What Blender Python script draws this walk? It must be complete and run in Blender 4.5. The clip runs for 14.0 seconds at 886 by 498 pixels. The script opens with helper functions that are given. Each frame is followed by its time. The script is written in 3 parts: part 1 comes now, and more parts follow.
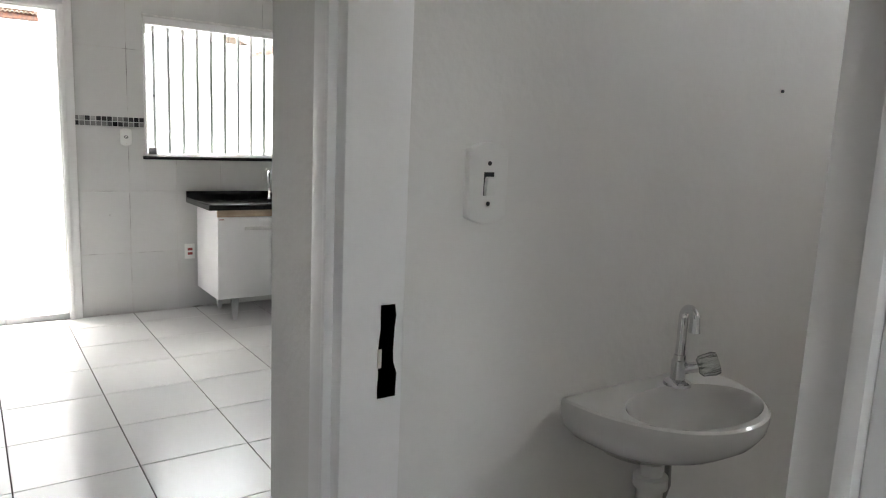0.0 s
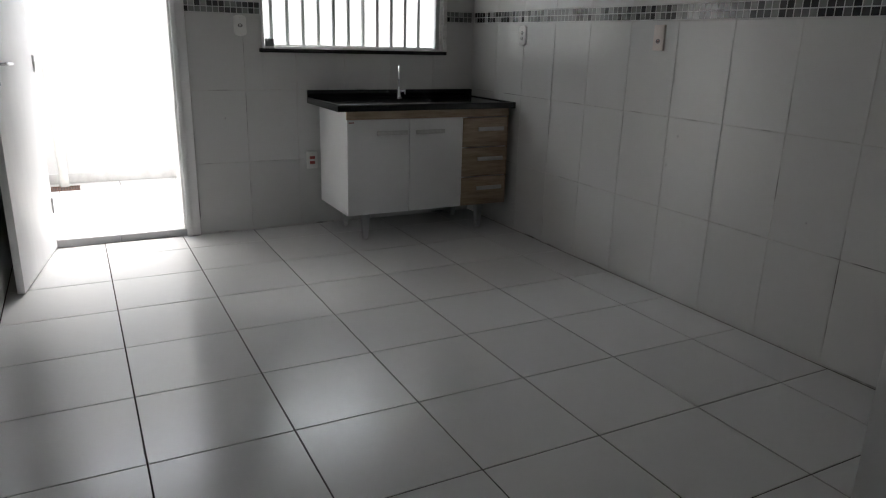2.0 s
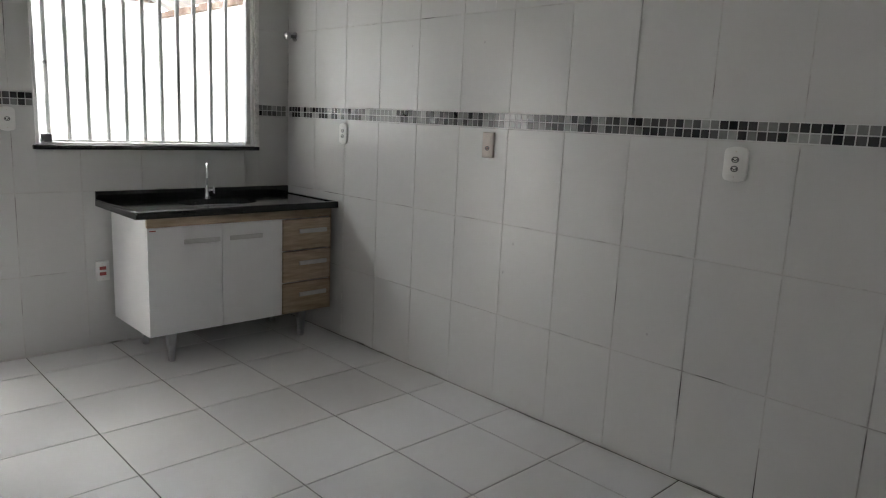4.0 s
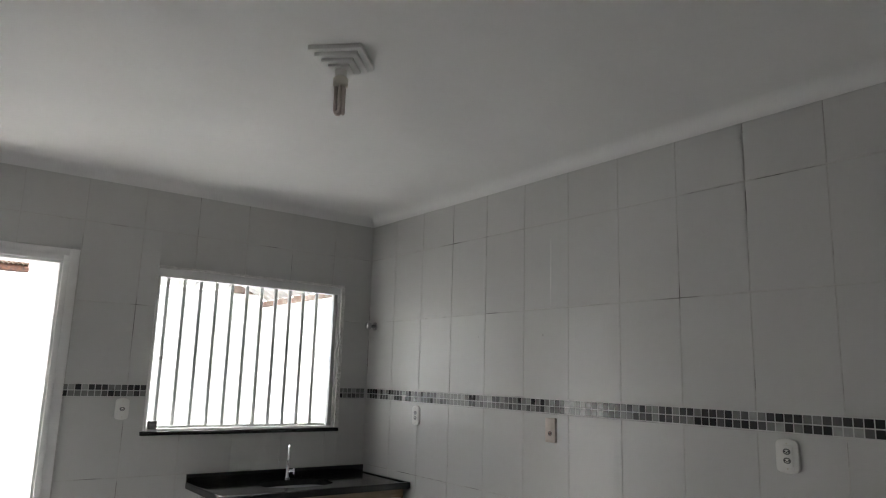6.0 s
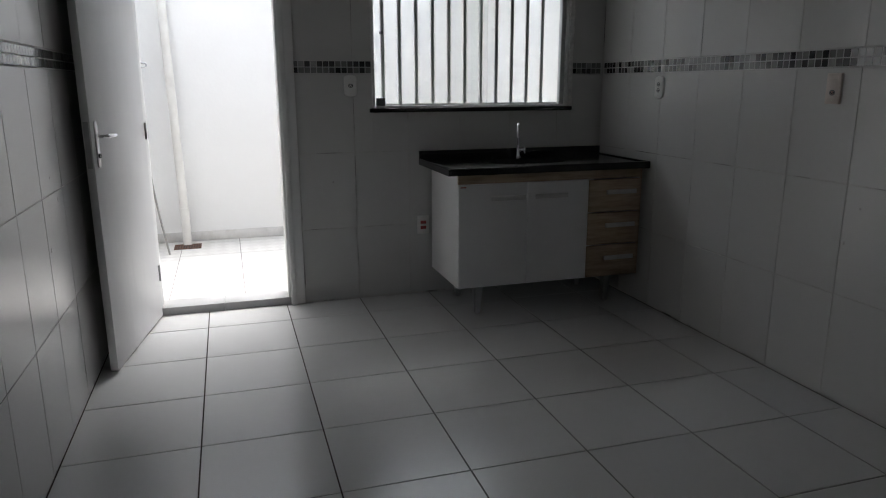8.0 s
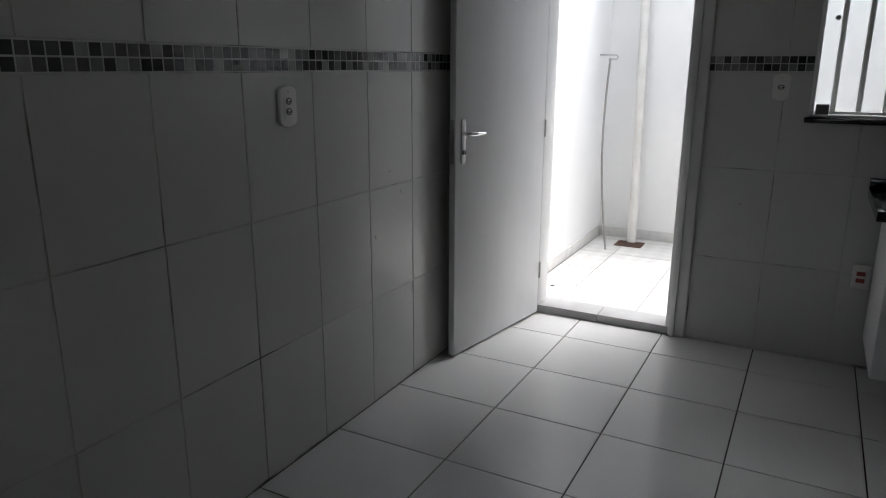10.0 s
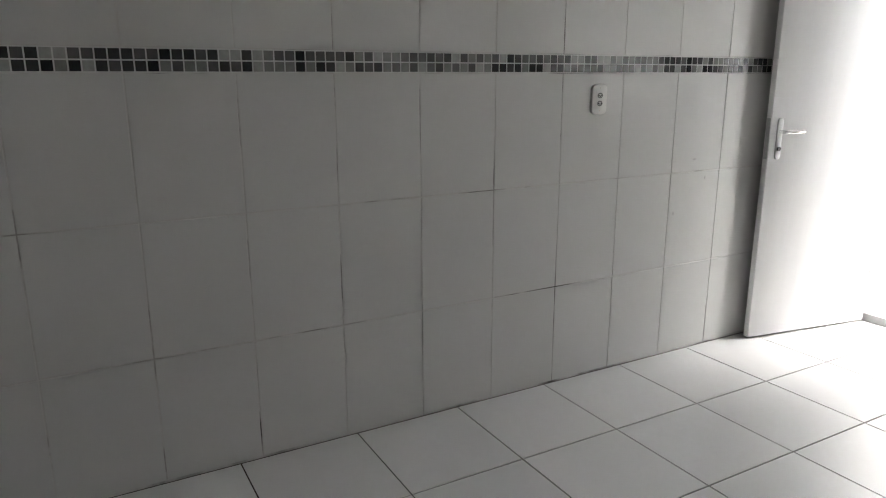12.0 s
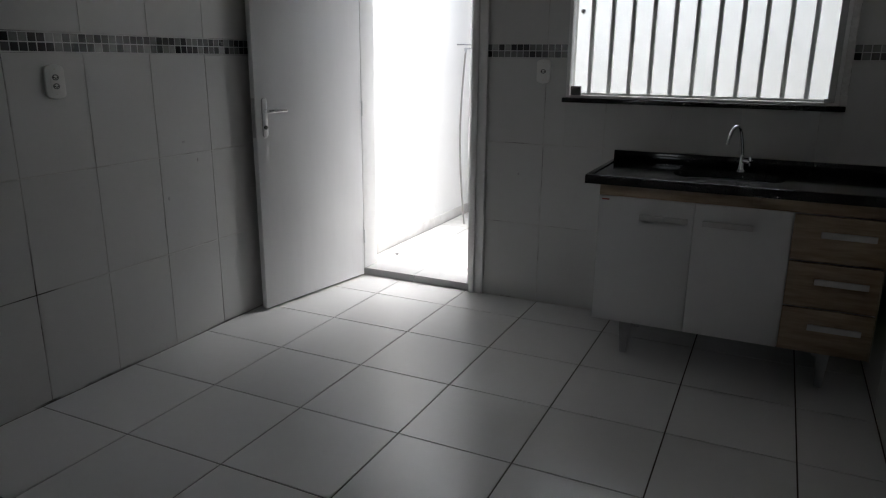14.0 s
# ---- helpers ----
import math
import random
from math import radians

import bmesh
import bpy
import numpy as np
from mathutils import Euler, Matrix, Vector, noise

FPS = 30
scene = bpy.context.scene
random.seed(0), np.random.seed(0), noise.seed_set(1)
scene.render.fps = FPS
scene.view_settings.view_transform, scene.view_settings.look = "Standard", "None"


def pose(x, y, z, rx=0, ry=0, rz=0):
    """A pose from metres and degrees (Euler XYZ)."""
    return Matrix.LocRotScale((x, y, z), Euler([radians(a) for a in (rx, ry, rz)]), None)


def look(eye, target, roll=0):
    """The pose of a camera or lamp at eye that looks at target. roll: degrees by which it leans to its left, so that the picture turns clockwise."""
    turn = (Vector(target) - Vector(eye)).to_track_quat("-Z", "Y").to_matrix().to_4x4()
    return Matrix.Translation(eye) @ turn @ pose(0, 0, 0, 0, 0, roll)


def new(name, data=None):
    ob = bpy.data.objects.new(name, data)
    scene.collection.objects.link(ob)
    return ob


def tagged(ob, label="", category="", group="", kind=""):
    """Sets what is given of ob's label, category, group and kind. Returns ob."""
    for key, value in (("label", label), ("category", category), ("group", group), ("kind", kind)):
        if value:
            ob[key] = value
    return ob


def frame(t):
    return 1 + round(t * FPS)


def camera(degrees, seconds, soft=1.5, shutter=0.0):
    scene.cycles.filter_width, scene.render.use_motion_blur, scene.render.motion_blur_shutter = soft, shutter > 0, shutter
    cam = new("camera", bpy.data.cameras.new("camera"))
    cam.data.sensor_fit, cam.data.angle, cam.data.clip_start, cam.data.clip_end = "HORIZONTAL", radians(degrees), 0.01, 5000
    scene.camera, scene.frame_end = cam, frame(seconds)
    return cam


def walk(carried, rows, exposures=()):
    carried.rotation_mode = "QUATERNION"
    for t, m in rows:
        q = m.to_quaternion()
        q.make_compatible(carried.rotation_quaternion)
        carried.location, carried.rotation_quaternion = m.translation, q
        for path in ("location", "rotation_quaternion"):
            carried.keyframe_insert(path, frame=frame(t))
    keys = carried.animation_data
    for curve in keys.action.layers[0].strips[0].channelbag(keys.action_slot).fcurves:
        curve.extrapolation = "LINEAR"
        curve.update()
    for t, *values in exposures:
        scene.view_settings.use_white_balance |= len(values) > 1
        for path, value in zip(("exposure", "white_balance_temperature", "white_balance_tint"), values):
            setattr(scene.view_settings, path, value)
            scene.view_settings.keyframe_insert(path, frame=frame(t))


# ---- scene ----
cam = camera(65.0, 14.0, soft=1.1)
PATH = [
    (0, (0.319, -5.451, 1.386), (1.441, -3.826, 1.072), 2.5),
    (0.5, (0.253, -5.382, 1.331), (1.23, -3.667, 1.01), 2.3),
    (1, (0.229, -5.132, 1.306), (1.118, -3.381, 0.926), 2.0),
    (1.5, (0.229, -4.836, 1.259), (1.092, -3.093, 0.792), 1.9),
    (2, (0.321, -4.559, 1.241), (1.222, -2.859, 0.665), 1.59),
    (2.2, (0.32, -4.466, 1.231), (1.308, -2.83, 0.641), 1.9),
    (4.3, (0.407, -4.196, 1.45), (1.813, -2.795, 1.2), 2.4),
    (4.5, (0.379, -4.212, 1.497), (1.798, -2.807, 1.379), 2.3),
    (5, (0.316, -4.27, 1.579), (1.717, -2.86, 1.795), 2.3),
    (5.5, (0.284, -4.369, 1.585), (1.602, -2.909, 1.947), 2.0),
    (6, (0.25, -4.459, 1.538), (1.431, -2.886, 1.899), 1.7),
    (6.5, (0.228, -4.582, 1.448), (1.284, -2.904, 1.706), 1.4),
    (7, (0.264, -4.539, 1.308), (1.205, -2.779, 1.104), 1.44),
    (7.2, (0.327, -4.493, 1.302), (1.184, -2.72, 0.954), 1.3),
    (9.3, (1.0, -3.587, 1.324), (0.82, -1.661, 0.814), 0.6),
    (9.5, (1.098, -3.563, 1.382), (0.713, -1.679, 0.847), 0.57),
    (10, (1.448, -3.65, 1.385), (0.544, -1.945, 0.878), 0.24),
    (10.5, (1.779, -3.793, 1.376), (0.58, -2.27, 0.885), 0.2),
    (11, (2.032, -3.856, 1.37), (0.58, -2.576, 0.881), 0.12),
    (11.5, (2.173, -3.942, 1.343), (0.524, -2.913, 0.872), -0.1),
    (12, (2.247, -3.918, 1.354), (0.551, -2.972, 0.872), -0.1),
    (12.5, (2.286, -3.844, 1.388), (0.608, -2.883, 0.882), 0.19),
    (13, (2.36, -3.76, 1.395), (0.822, -2.591, 0.876), 0.1),
    (13.5, (2.427, -3.713, 1.391), (1.193, -2.232, 0.863), -0.04),
    (14, (2.445, -3.693, 1.357), (1.621, -1.954, 0.831), 0.59),
]
EXPOSURES = [(t, e, k, 10) for t, e, k in (
    (0.0, 5.15, 6700), (0.5, 4.45, 6660), (1.0, 3.9, 6580), (1.5, 3.5, 6520), (2.0, 3.45, 6470), (4.5, 4.4, 6640), (5.0, 4.1, 6620), (5.5, 4.05, 6620), (6.0, 4.0, 6600), (6.5, 3.4, 6500), (7.0, 2.75, 6380), (9.5, 2.3, 6300), (10.0, 2.25, 6290),
    (11.0, 2.85, 6420), (11.5, 3.45, 6560), (12.0, 4.5, 6640), (12.5, 4.7, 6640), (13.0, 4.1, 6600), (13.5, 3.0, 6460), (14.0, 2.5, 6340))]
SKY, SUN = 0.15, 1.5
walk(cam, [(t, look(eye, target, roll)) for t, eye, target, roll in PATH], EXPOSURES)

# ---- world and sun: bright overcast day ----
world = bpy.data.worlds.new("world")
scene.world = world
world.use_nodes = True
wn = world.node_tree
sky = wn.nodes.new("ShaderNodeTexSky")
sky.sky_type = "NISHITA"
sky.sun_disc = False
sky.sun_elevation = radians(70)
sky.sun_rotation = radians(31)
sky.air_density = 1.0
sky.dust_density = 4.0
cloud = wn.nodes.new("ShaderNodeHueSaturation")
cloud.inputs["Saturation"].default_value = 0.35
wn.links.new(sky.outputs[0], cloud.inputs["Color"])
wn.links.new(cloud.outputs[0], wn.nodes["Background"].inputs[0])
wn.nodes["Background"].inputs[1].default_value = SKY
sun = new("sun", bpy.data.lights.new("sun", "SUN"))
sun.data.energy = SUN
sun.data.angle = radians(60)
sun.data.color = (1.0, 0.985, 0.97)
sun.matrix_world = look((0, 0, 0), (-0.18, -0.30, -0.94))

# ---- plan, metres ----
XL, XR, ZC = -0.072, 2.935, 2.70        # side walls of the kitchen, ceiling
HX, KY = 0.735, -4.345                  # hall wall face, south face of the kitchen
WCY, JN, JS = -4.565, -4.635, -5.245    # washroom north wall, door jambs
SOUTH = -8.6                            # end wall of the front room
DX0, DX1, DZ = 0.125, 0.882, 2.13       # back door opening
WX0, WX1, WZ0, WZ1 = 1.412, 2.712, 1.168, 2.15   # window opening
YX0, YX1, YY, YZ = -0.145, 3.0, 2.30, -0.05      # yard


# ---- materials ----
def nodes_of(name):
    m = bpy.data.materials.new(name)
    m.use_nodes = True
    t = m.node_tree
    return m, t, t.nodes["Principled BSDF"]


def mat(name, color, rough=0.5, metal=0.0, second=None, scale=6.0, bump=0.0, bump_scale=60.0, spread=0.0, coat=0.0, stretch=None, lo=0.35, hi=0.7, rough2=None):
    """Two-scale procedural surface: colour mixed to a second one by noise, fine bump, tint by object."""
    m, t, p = nodes_of(name)
    p.inputs["Metallic"].default_value = metal
    p.inputs["Roughness"].default_value = rough
    p.inputs["Coat Weight"].default_value = coat
    tc = t.nodes.new("ShaderNodeTexCoord")
    geo = t.nodes.new("ShaderNodeNewGeometry")
    vec = geo.outputs["Position"]
    if stretch:
        mp = t.nodes.new("ShaderNodeMapping")
        mp.inputs["Scale"].default_value = stretch
        t.links.new(vec, mp.inputs[0])
        vec = mp.outputs[0]
    n = t.nodes.new("ShaderNodeTexNoise")
    n.inputs["Scale"].default_value = scale
    n.inputs["Detail"].default_value = 6
    n.inputs["Roughness"].default_value = 0.6
    t.links.new(vec, n.inputs["Vector"])
    ramp = t.nodes.new("ShaderNodeValToRGB")
    ramp.color_ramp.elements[0].position, ramp.color_ramp.elements[1].position = lo, hi
    ramp.color_ramp.elements[0].color = (*color, 1)
    ramp.color_ramp.elements[1].color = (*(second or [c * 0.93 for c in color]), 1)
    t.links.new(n.outputs["Fac"], ramp.inputs[0])
    out = ramp.outputs[0]
    if spread:
        oi = t.nodes.new("ShaderNodeObjectInfo")
        mr = t.nodes.new("ShaderNodeMapRange")
        mr.inputs["To Min"].default_value, mr.inputs["To Max"].default_value = 1 - spread, 1 + spread * 0.3
        t.links.new(oi.outputs["Random"], mr.inputs[0])
        hs = t.nodes.new("ShaderNodeHueSaturation")
        t.links.new(mr.outputs[0], hs.inputs["Value"])
        t.links.new(out, hs.inputs["Color"])
        out = hs.outputs[0]
    t.links.new(out, p.inputs["Base Color"])
    if rough2 is not None:
        mr2 = t.nodes.new("ShaderNodeMapRange")
        mr2.inputs["From Min"].default_value, mr2.inputs["From Max"].default_value = 0.3, 0.7
        mr2.inputs["To Min"].default_value, mr2.inputs["To Max"].default_value = rough, rough2
        t.links.new(n.outputs["Fac"], mr2.inputs[0])
        t.links.new(mr2.outputs[0], p.inputs["Roughness"])
    if bump:
        b = t.nodes.new("ShaderNodeTexNoise")
        b.inputs["Scale"].default_value = bump_scale
        b.inputs["Detail"].default_value = 3
        t.links.new(vec, b.inputs["Vector"])
        bn = t.nodes.new("ShaderNodeBump")
        bn.inputs["Strength"].default_value = bump
        bn.inputs["Distance"].default_value = 0.01
        t.links.new(b.outputs["Fac"], bn.inputs["Height"])
        t.links.new(bn.outputs[0], p.inputs["Normal"])
    return m


M_TILE = mat("glazed_white_wall_tile", (0.62, 0.62, 0.605), 0.22, second=(0.60, 0.598, 0.58), scale=2.2, bump=0.05, bump_scale=7.0, spread=0.02, lo=0.2, hi=0.8, rough2=0.27)
M_FLOOR = mat("polished_white_floor_tile", (0.69, 0.69, 0.685), 0.22, second=(0.67, 0.67, 0.66), scale=14, lo=0.2, hi=0.8, spread=0.05)
M_GROUT = mat("grimy_wall_grout", (0.57, 0.56, 0.535), 0.7, second=(0.05, 0.044, 0.04), scale=3.2, bump=0.3, bump_scale=150, lo=0.52, hi=0.68)
M_FGROUT = mat("dark_floor_grout", (0.03, 0.022, 0.02), 0.9, second=(0.12, 0.085, 0.075), scale=2.3, bump=0.3, bump_scale=150, lo=0.45, hi=0.75)
M_MGROUT = mat("pale_mosaic_grout", (0.66, 0.66, 0.65), 0.8, second=(0.55, 0.55, 0.54), scale=20)
M_PAINT = mat("matt_white_wall_paint", (0.80, 0.795, 0.77), 0.6, second=(0.74, 0.73, 0.70), scale=1.6, bump=0.12, bump_scale=45)
M_CEIL = mat("flat_white_ceiling_paint", (0.82, 0.82, 0.81), 0.75, second=(0.77, 0.77, 0.765), scale=1.2, bump=0.1, bump_scale=25)
M_JOINERY = mat("satin_white_joinery_paint", (0.86, 0.86, 0.85), 0.38, second=(0.81, 0.80, 0.79), scale=4, bump=0.05, bump_scale=40)
M_LEAF = mat("white_painted_door_leaf", (0.80, 0.80, 0.80), 0.42, second=(0.75, 0.75, 0.75), scale=3, bump=0.1, bump_scale=14, stretch=(2, 2, 0.35))
M_PLASTER = mat("whitewashed_yard_render", (0.86, 0.86, 0.845), 0.9, second=(0.82, 0.815, 0.80), scale=1.1, bump=0.12, bump_scale=30)
M_MARBLE = mat("grey_veined_yard_tile", (0.70, 0.69, 0.67), 0.35, second=(0.52, 0.50, 0.48), scale=9, spread=0.04, lo=0.45, hi=0.85)
M_DIAMOND = mat("diamond_printed_yard_tile", (0.68, 0.67, 0.65), 0.35, second=(0.56, 0.55, 0.53), scale=7, spread=0.04, lo=0.45, hi=0.85)
_t = M_DIAMOND.node_tree
_geo, _rot, _chk, _msk, _mix = (_t.nodes.new(k) for k in ("ShaderNodeNewGeometry", "ShaderNodeMapping", "ShaderNodeTexChecker", "ShaderNodeTexNoise", "ShaderNodeMixRGB"))
_rot.inputs["Rotation"].default_value = (0, 0, radians(45))
_chk.inputs["Scale"].default_value = 12.0
_chk.inputs["Color1"].default_value, _chk.inputs["Color2"].default_value = (1, 1, 1, 1), (0.84, 0.835, 0.83, 1)
_msk.inputs["Scale"].default_value = 5.0
_mix.blend_type = "MULTIPLY"
_base = _t.nodes["Principled BSDF"].inputs["Base Color"].links[0].from_socket
_t.links.new(_geo.outputs["Position"], _rot.inputs[0])
_t.links.new(_rot.outputs[0], _chk.inputs["Vector"])
_t.links.new(_geo.outputs["Position"], _msk.inputs["Vector"])
_t.links.new(_msk.outputs["Fac"], _mix.inputs[0])
_t.links.new(_base, _mix.inputs[1])
_t.links.new(_chk.outputs["Color"], _mix.inputs[2])
_t.links.new(_mix.outputs[0], _t.nodes["Principled BSDF"].inputs["Base Color"])
M_YGROUT = mat("grey_yard_grout", (0.30, 0.29, 0.28), 0.9, second=(0.18, 0.17, 0.16), scale=5)
M_STONE = mat("grey_threshold_stone", (0.42, 0.42, 0.42), 0.45, second=(0.37, 0.37, 0.37), scale=9)
M_GRANITE = mat("polished_black_granite", (0.008, 0.008, 0.009), 0.1, second=(0.03, 0.029, 0.028), scale=130, lo=0.5, hi=0.72)
M_WHITEMDF = mat("white_melamine", (0.80, 0.80, 0.80), 0.30, second=(0.77, 0.77, 0.77), scale=3)
M_OAK = mat("washed_oak_print", (0.47, 0.36, 0.25), 0.45, second=(0.29, 0.21, 0.14), scale=4, stretch=(1.3, 1.3, 11), lo=0.36, hi=0.66, bump=0.05, bump_scale=8)
M_CHROME = mat("chrome", (0.78, 0.78, 0.80), 0.08, 1.0)
M_STEEL = mat("brushed_steel", (0.55, 0.55, 0.56), 0.32, 1.0, second=(0.42, 0.42, 0.43), scale=9)
M_ALU = mat("satin_grey_aluminium", (0.50, 0.50, 0.51), 0.38, 0.8, second=(0.42, 0.42, 0.43), scale=14)
M_PULL = mat("pale_satin_handle_metal", (0.60, 0.59, 0.58), 0.35, 0.35, second=(0.52, 0.51, 0.50), scale=14)
M_BLACK = mat("black_plastic", (0.015, 0.015, 0.016), 0.4)
M_HOLE = mat("dark_hollow", (0.02, 0.016, 0.013), 0.9, second=(0.06, 0.045, 0.035), scale=60, bump=0.6, bump_scale=90)
M_PLASTIC = mat("white_plastic", (0.78, 0.775, 0.75), 0.32, second=(0.74, 0.73, 0.70), scale=10)
M_CREAM = mat("aged_cream_plastic", (0.70, 0.66, 0.58), 0.35, second=(0.63, 0.59, 0.51), scale=12)
M_ROSE = mat("faded_pink_plastic", (0.36, 0.20, 0.17), 0.4)
M_BLUSH = mat("yellowed_pink_plastic", (0.66, 0.58, 0.53), 0.4, second=(0.60, 0.53, 0.48), scale=12)
M_SCUFF = mat("grey_scuff", (0.36, 0.35, 0.34), 0.7, second=(0.52, 0.51, 0.50), scale=90)
M_GREY = mat("grey_plastic_and_recess_shade", (0.16, 0.16, 0.16), 0.4)
M_RED = mat("red_plastic", (0.33, 0.05, 0.045), 0.4)
M_CERAMIC = mat("white_vitreous_china", (0.80, 0.80, 0.78), 0.08, second=(0.76, 0.755, 0.73), scale=4, coat=0.3)
M_TUBE = mat("unlit_lamp_tube", (0.62, 0.54, 0.50), 0.25, second=(0.52, 0.45, 0.42), scale=20)
M_PVC = mat("white_drain_pipe", (0.78, 0.77, 0.73), 0.4, second=(0.66, 0.64, 0.60), scale=5)
M_HOSE = mat("grey_rubber_hose", (0.30, 0.29, 0.27), 0.6, second=(0.22, 0.21, 0.20), scale=12)
# rust of the drain grate, also the painted shade under the eave tiles
M_RUST_SHADE = mat("rusty_iron_and_gap_shade", (0.13, 0.055, 0.03), 0.8, second=(0.05, 0.035, 0.03), scale=40, bump=0.5, bump_scale=90)
M_CLAY = mat("weathered_clay_roof", (0.16, 0.10, 0.075), 0.9, second=(0.32, 0.27, 0.23), scale=9, bump=0.5, bump_scale=40)
M_SOFFIT = mat("beige_painted_board", (0.50, 0.46, 0.41), 0.8, second=(0.40, 0.37, 0.33), scale=6)
M_SHEET = mat("pale_fibre_cement_sheet", (0.55, 0.55, 0.55), 0.8, second=(0.44, 0.435, 0.425), scale=5, bump=0.2, bump_scale=60)
M_CRUST = mat("crumbling_white_plaster_edge", (0.80, 0.79, 0.77), 0.9, second=(0.62, 0.61, 0.59), scale=30, bump=0.9, bump_scale=70)
M_EARTH = mat("bare_ground", (0.20, 0.17, 0.14), 0.95, second=(0.12, 0.11, 0.08), scale=0.6, bump=0.5)
M_ACRYL, _t, _p = nodes_of("clear_acrylic")
_p.inputs["Transmission Weight"].default_value = 0.85
_p.inputs["Roughness"].default_value = 0.1
_p.inputs["Base Color"].default_value = (0.75, 0.77, 0.78, 1)
M_GLASS, _t, _p = nodes_of("window_glass")
_p.inputs["Transmission Weight"].default_value = 1.0
_p.inputs["Roughness"].default_value = 0.0
_p.inputs["IOR"].default_value = 1.02
_p.inputs["Base Color"].default_value = (0.97, 0.99, 0.98, 1)
M_MOSAIC = []
for k, c in enumerate(((0.022, 0.022, 0.025), (0.055, 0.055, 0.057), (0.12, 0.12, 0.12), (0.24, 0.24, 0.235), (0.40, 0.40, 0.39))):
    M_MOSAIC.append(mat("grey_glass_mosaic" + "_abcde"[0] + "abcde"[k], c, 0.12, scale=30, second=[v * 0.75 for v in c]))


# ---- mesh helpers ----
def box_into(bm, x0, x1, y0, y1, z0, z1, bevel=0.0, seg=2):
    vs = [bm.verts.new((x, y, z)) for x in (x0, x1) for y in (y0, y1) for z in (z0, z1)]
    fs = [bm.faces.new([vs[i] for i in f]) for f in ((0, 1, 3, 2), (4, 6, 7, 5), (0, 4, 5, 1), (2, 3, 7, 6), (0, 2, 6, 4), (1, 5, 7, 3))]
    if bevel:
        es = {e for f in fs for e in f.edges}
        bmesh.ops.bevel(bm, geom=list(es), offset=bevel, segments=seg, affect="EDGES", profile=0.5)


def tube_into(bm, pts, r, n=12, cap=True):
    """A round tube through points; r is a radius or one for each point."""
    pts = [Vector(p) for p in pts]
    rs = r if isinstance(r, (list, tuple)) else [r] * len(pts)
    rings, up = [], None
    for i, p in enumerate(pts):
        d = (pts[min(i + 1, len(pts) - 1)] - pts[max(i - 1, 0)]).normalized()
        if up is None:
            up = d.orthogonal().normalized()
        up = (up - d * up.dot(d)).normalized()
        side = d.cross(up)
        rings.append([bm.verts.new(p + (up * math.cos(2 * math.pi * k / n) + side * math.sin(2 * math.pi * k / n)) * rs[i]) for k in range(n)])
    for a, b in zip(rings, rings[1:]):
        for k in range(n):
            bm.faces.new((a[k], a[(k + 1) % n], b[(k + 1) % n], b[k]))
    if cap:
        bm.faces.new(rings[0][::-1])
        bm.faces.new(rings[-1])


def done(name, bm, material, parent=None, smooth=False, m=None):
    bmesh.ops.recalc_face_normals(bm, faces=bm.faces)
    me = bpy.data.meshes.new(name)
    bm.to_mesh(me)
    bm.free()
    me.materials.append(material)
    if smooth:
        me.polygons.foreach_set("use_smooth", [True] * len(me.polygons))
        me.set_sharp_from_angle(angle=radians(38))
    ob = new(name, me)
    if parent:
        ob.parent = parent
    if m is not None:
        ob.matrix_basis = m
    return ob


def box(name, x0, x1, y0, y1, z0, z1, material, parent=None, bevel=0.0, seg=2, m=None):
    bm = bmesh.new()
    box_into(bm, x0, x1, y0, y1, z0, z1, bevel, seg)
    return done(name, bm, material, parent, bevel > 0, m)


def boxes(name, parts, material, parent=None, bevel=0.0, m=None):
    bm = bmesh.new()
    for p in parts:
        box_into(bm, *p, bevel)
    return done(name, bm, material, parent, bevel > 0, m)


def tube(name, pts, r, material, parent=None, n=12, m=None):
    bm = bmesh.new()
    tube_into(bm, pts, r, n)
    return done(name, bm, material, parent, True, m)


def thing(name, label, category, m=None, group=""):
    e = new(name)
    e.empty_display_size = 0.1
    if m is not None:
        e.matrix_basis = m
    return tagged(e, label, category, group)


def structure(ob, label):
    return tagged(ob, label, kind="structure")


def arc(c, r, a0, a1, n, plane="xz"):
    out = []
    for i in range(n + 1):
        a = radians(a0 + (a1 - a0) * i / n)
        u, v = r * math.cos(a), r * math.sin(a)
        out.append((c[0] + u, c[1], c[2] + v) if plane == "xz" else (c[0], c[1] + u, c[2] + v) if plane == "yz" else (c[0] + u, c[1] + v, c[2]))
    return out


def prism(name, outline, depth, material, parent=None, bevel=0.0, m=None):
    """An outline in x and z, from y = 0 to y = -depth, with a rounded front edge."""
    bm = bmesh.new()
    f = bm.faces.new([bm.verts.new((x, 0, z)) for x, z in outline])
    r = bmesh.ops.extrude_face_region(bm, geom=[f])
    front = [g for g in r["geom"] if isinstance(g, bmesh.types.BMVert)]
    bmesh.ops.translate(bm, verts=front, vec=(0, -depth, 0))
    if bevel:
        ff = [g for g in r["geom"] if isinstance(g, bmesh.types.BMFace)][0]
        bmesh.ops.bevel(bm, geom=list(ff.edges), offset=bevel, segments=3, affect="EDGES", profile=0.5)
    return done(name, bm, material, parent, True, m)


# ---- large structure ----
T = 0.0020                               # depth of the wall joints
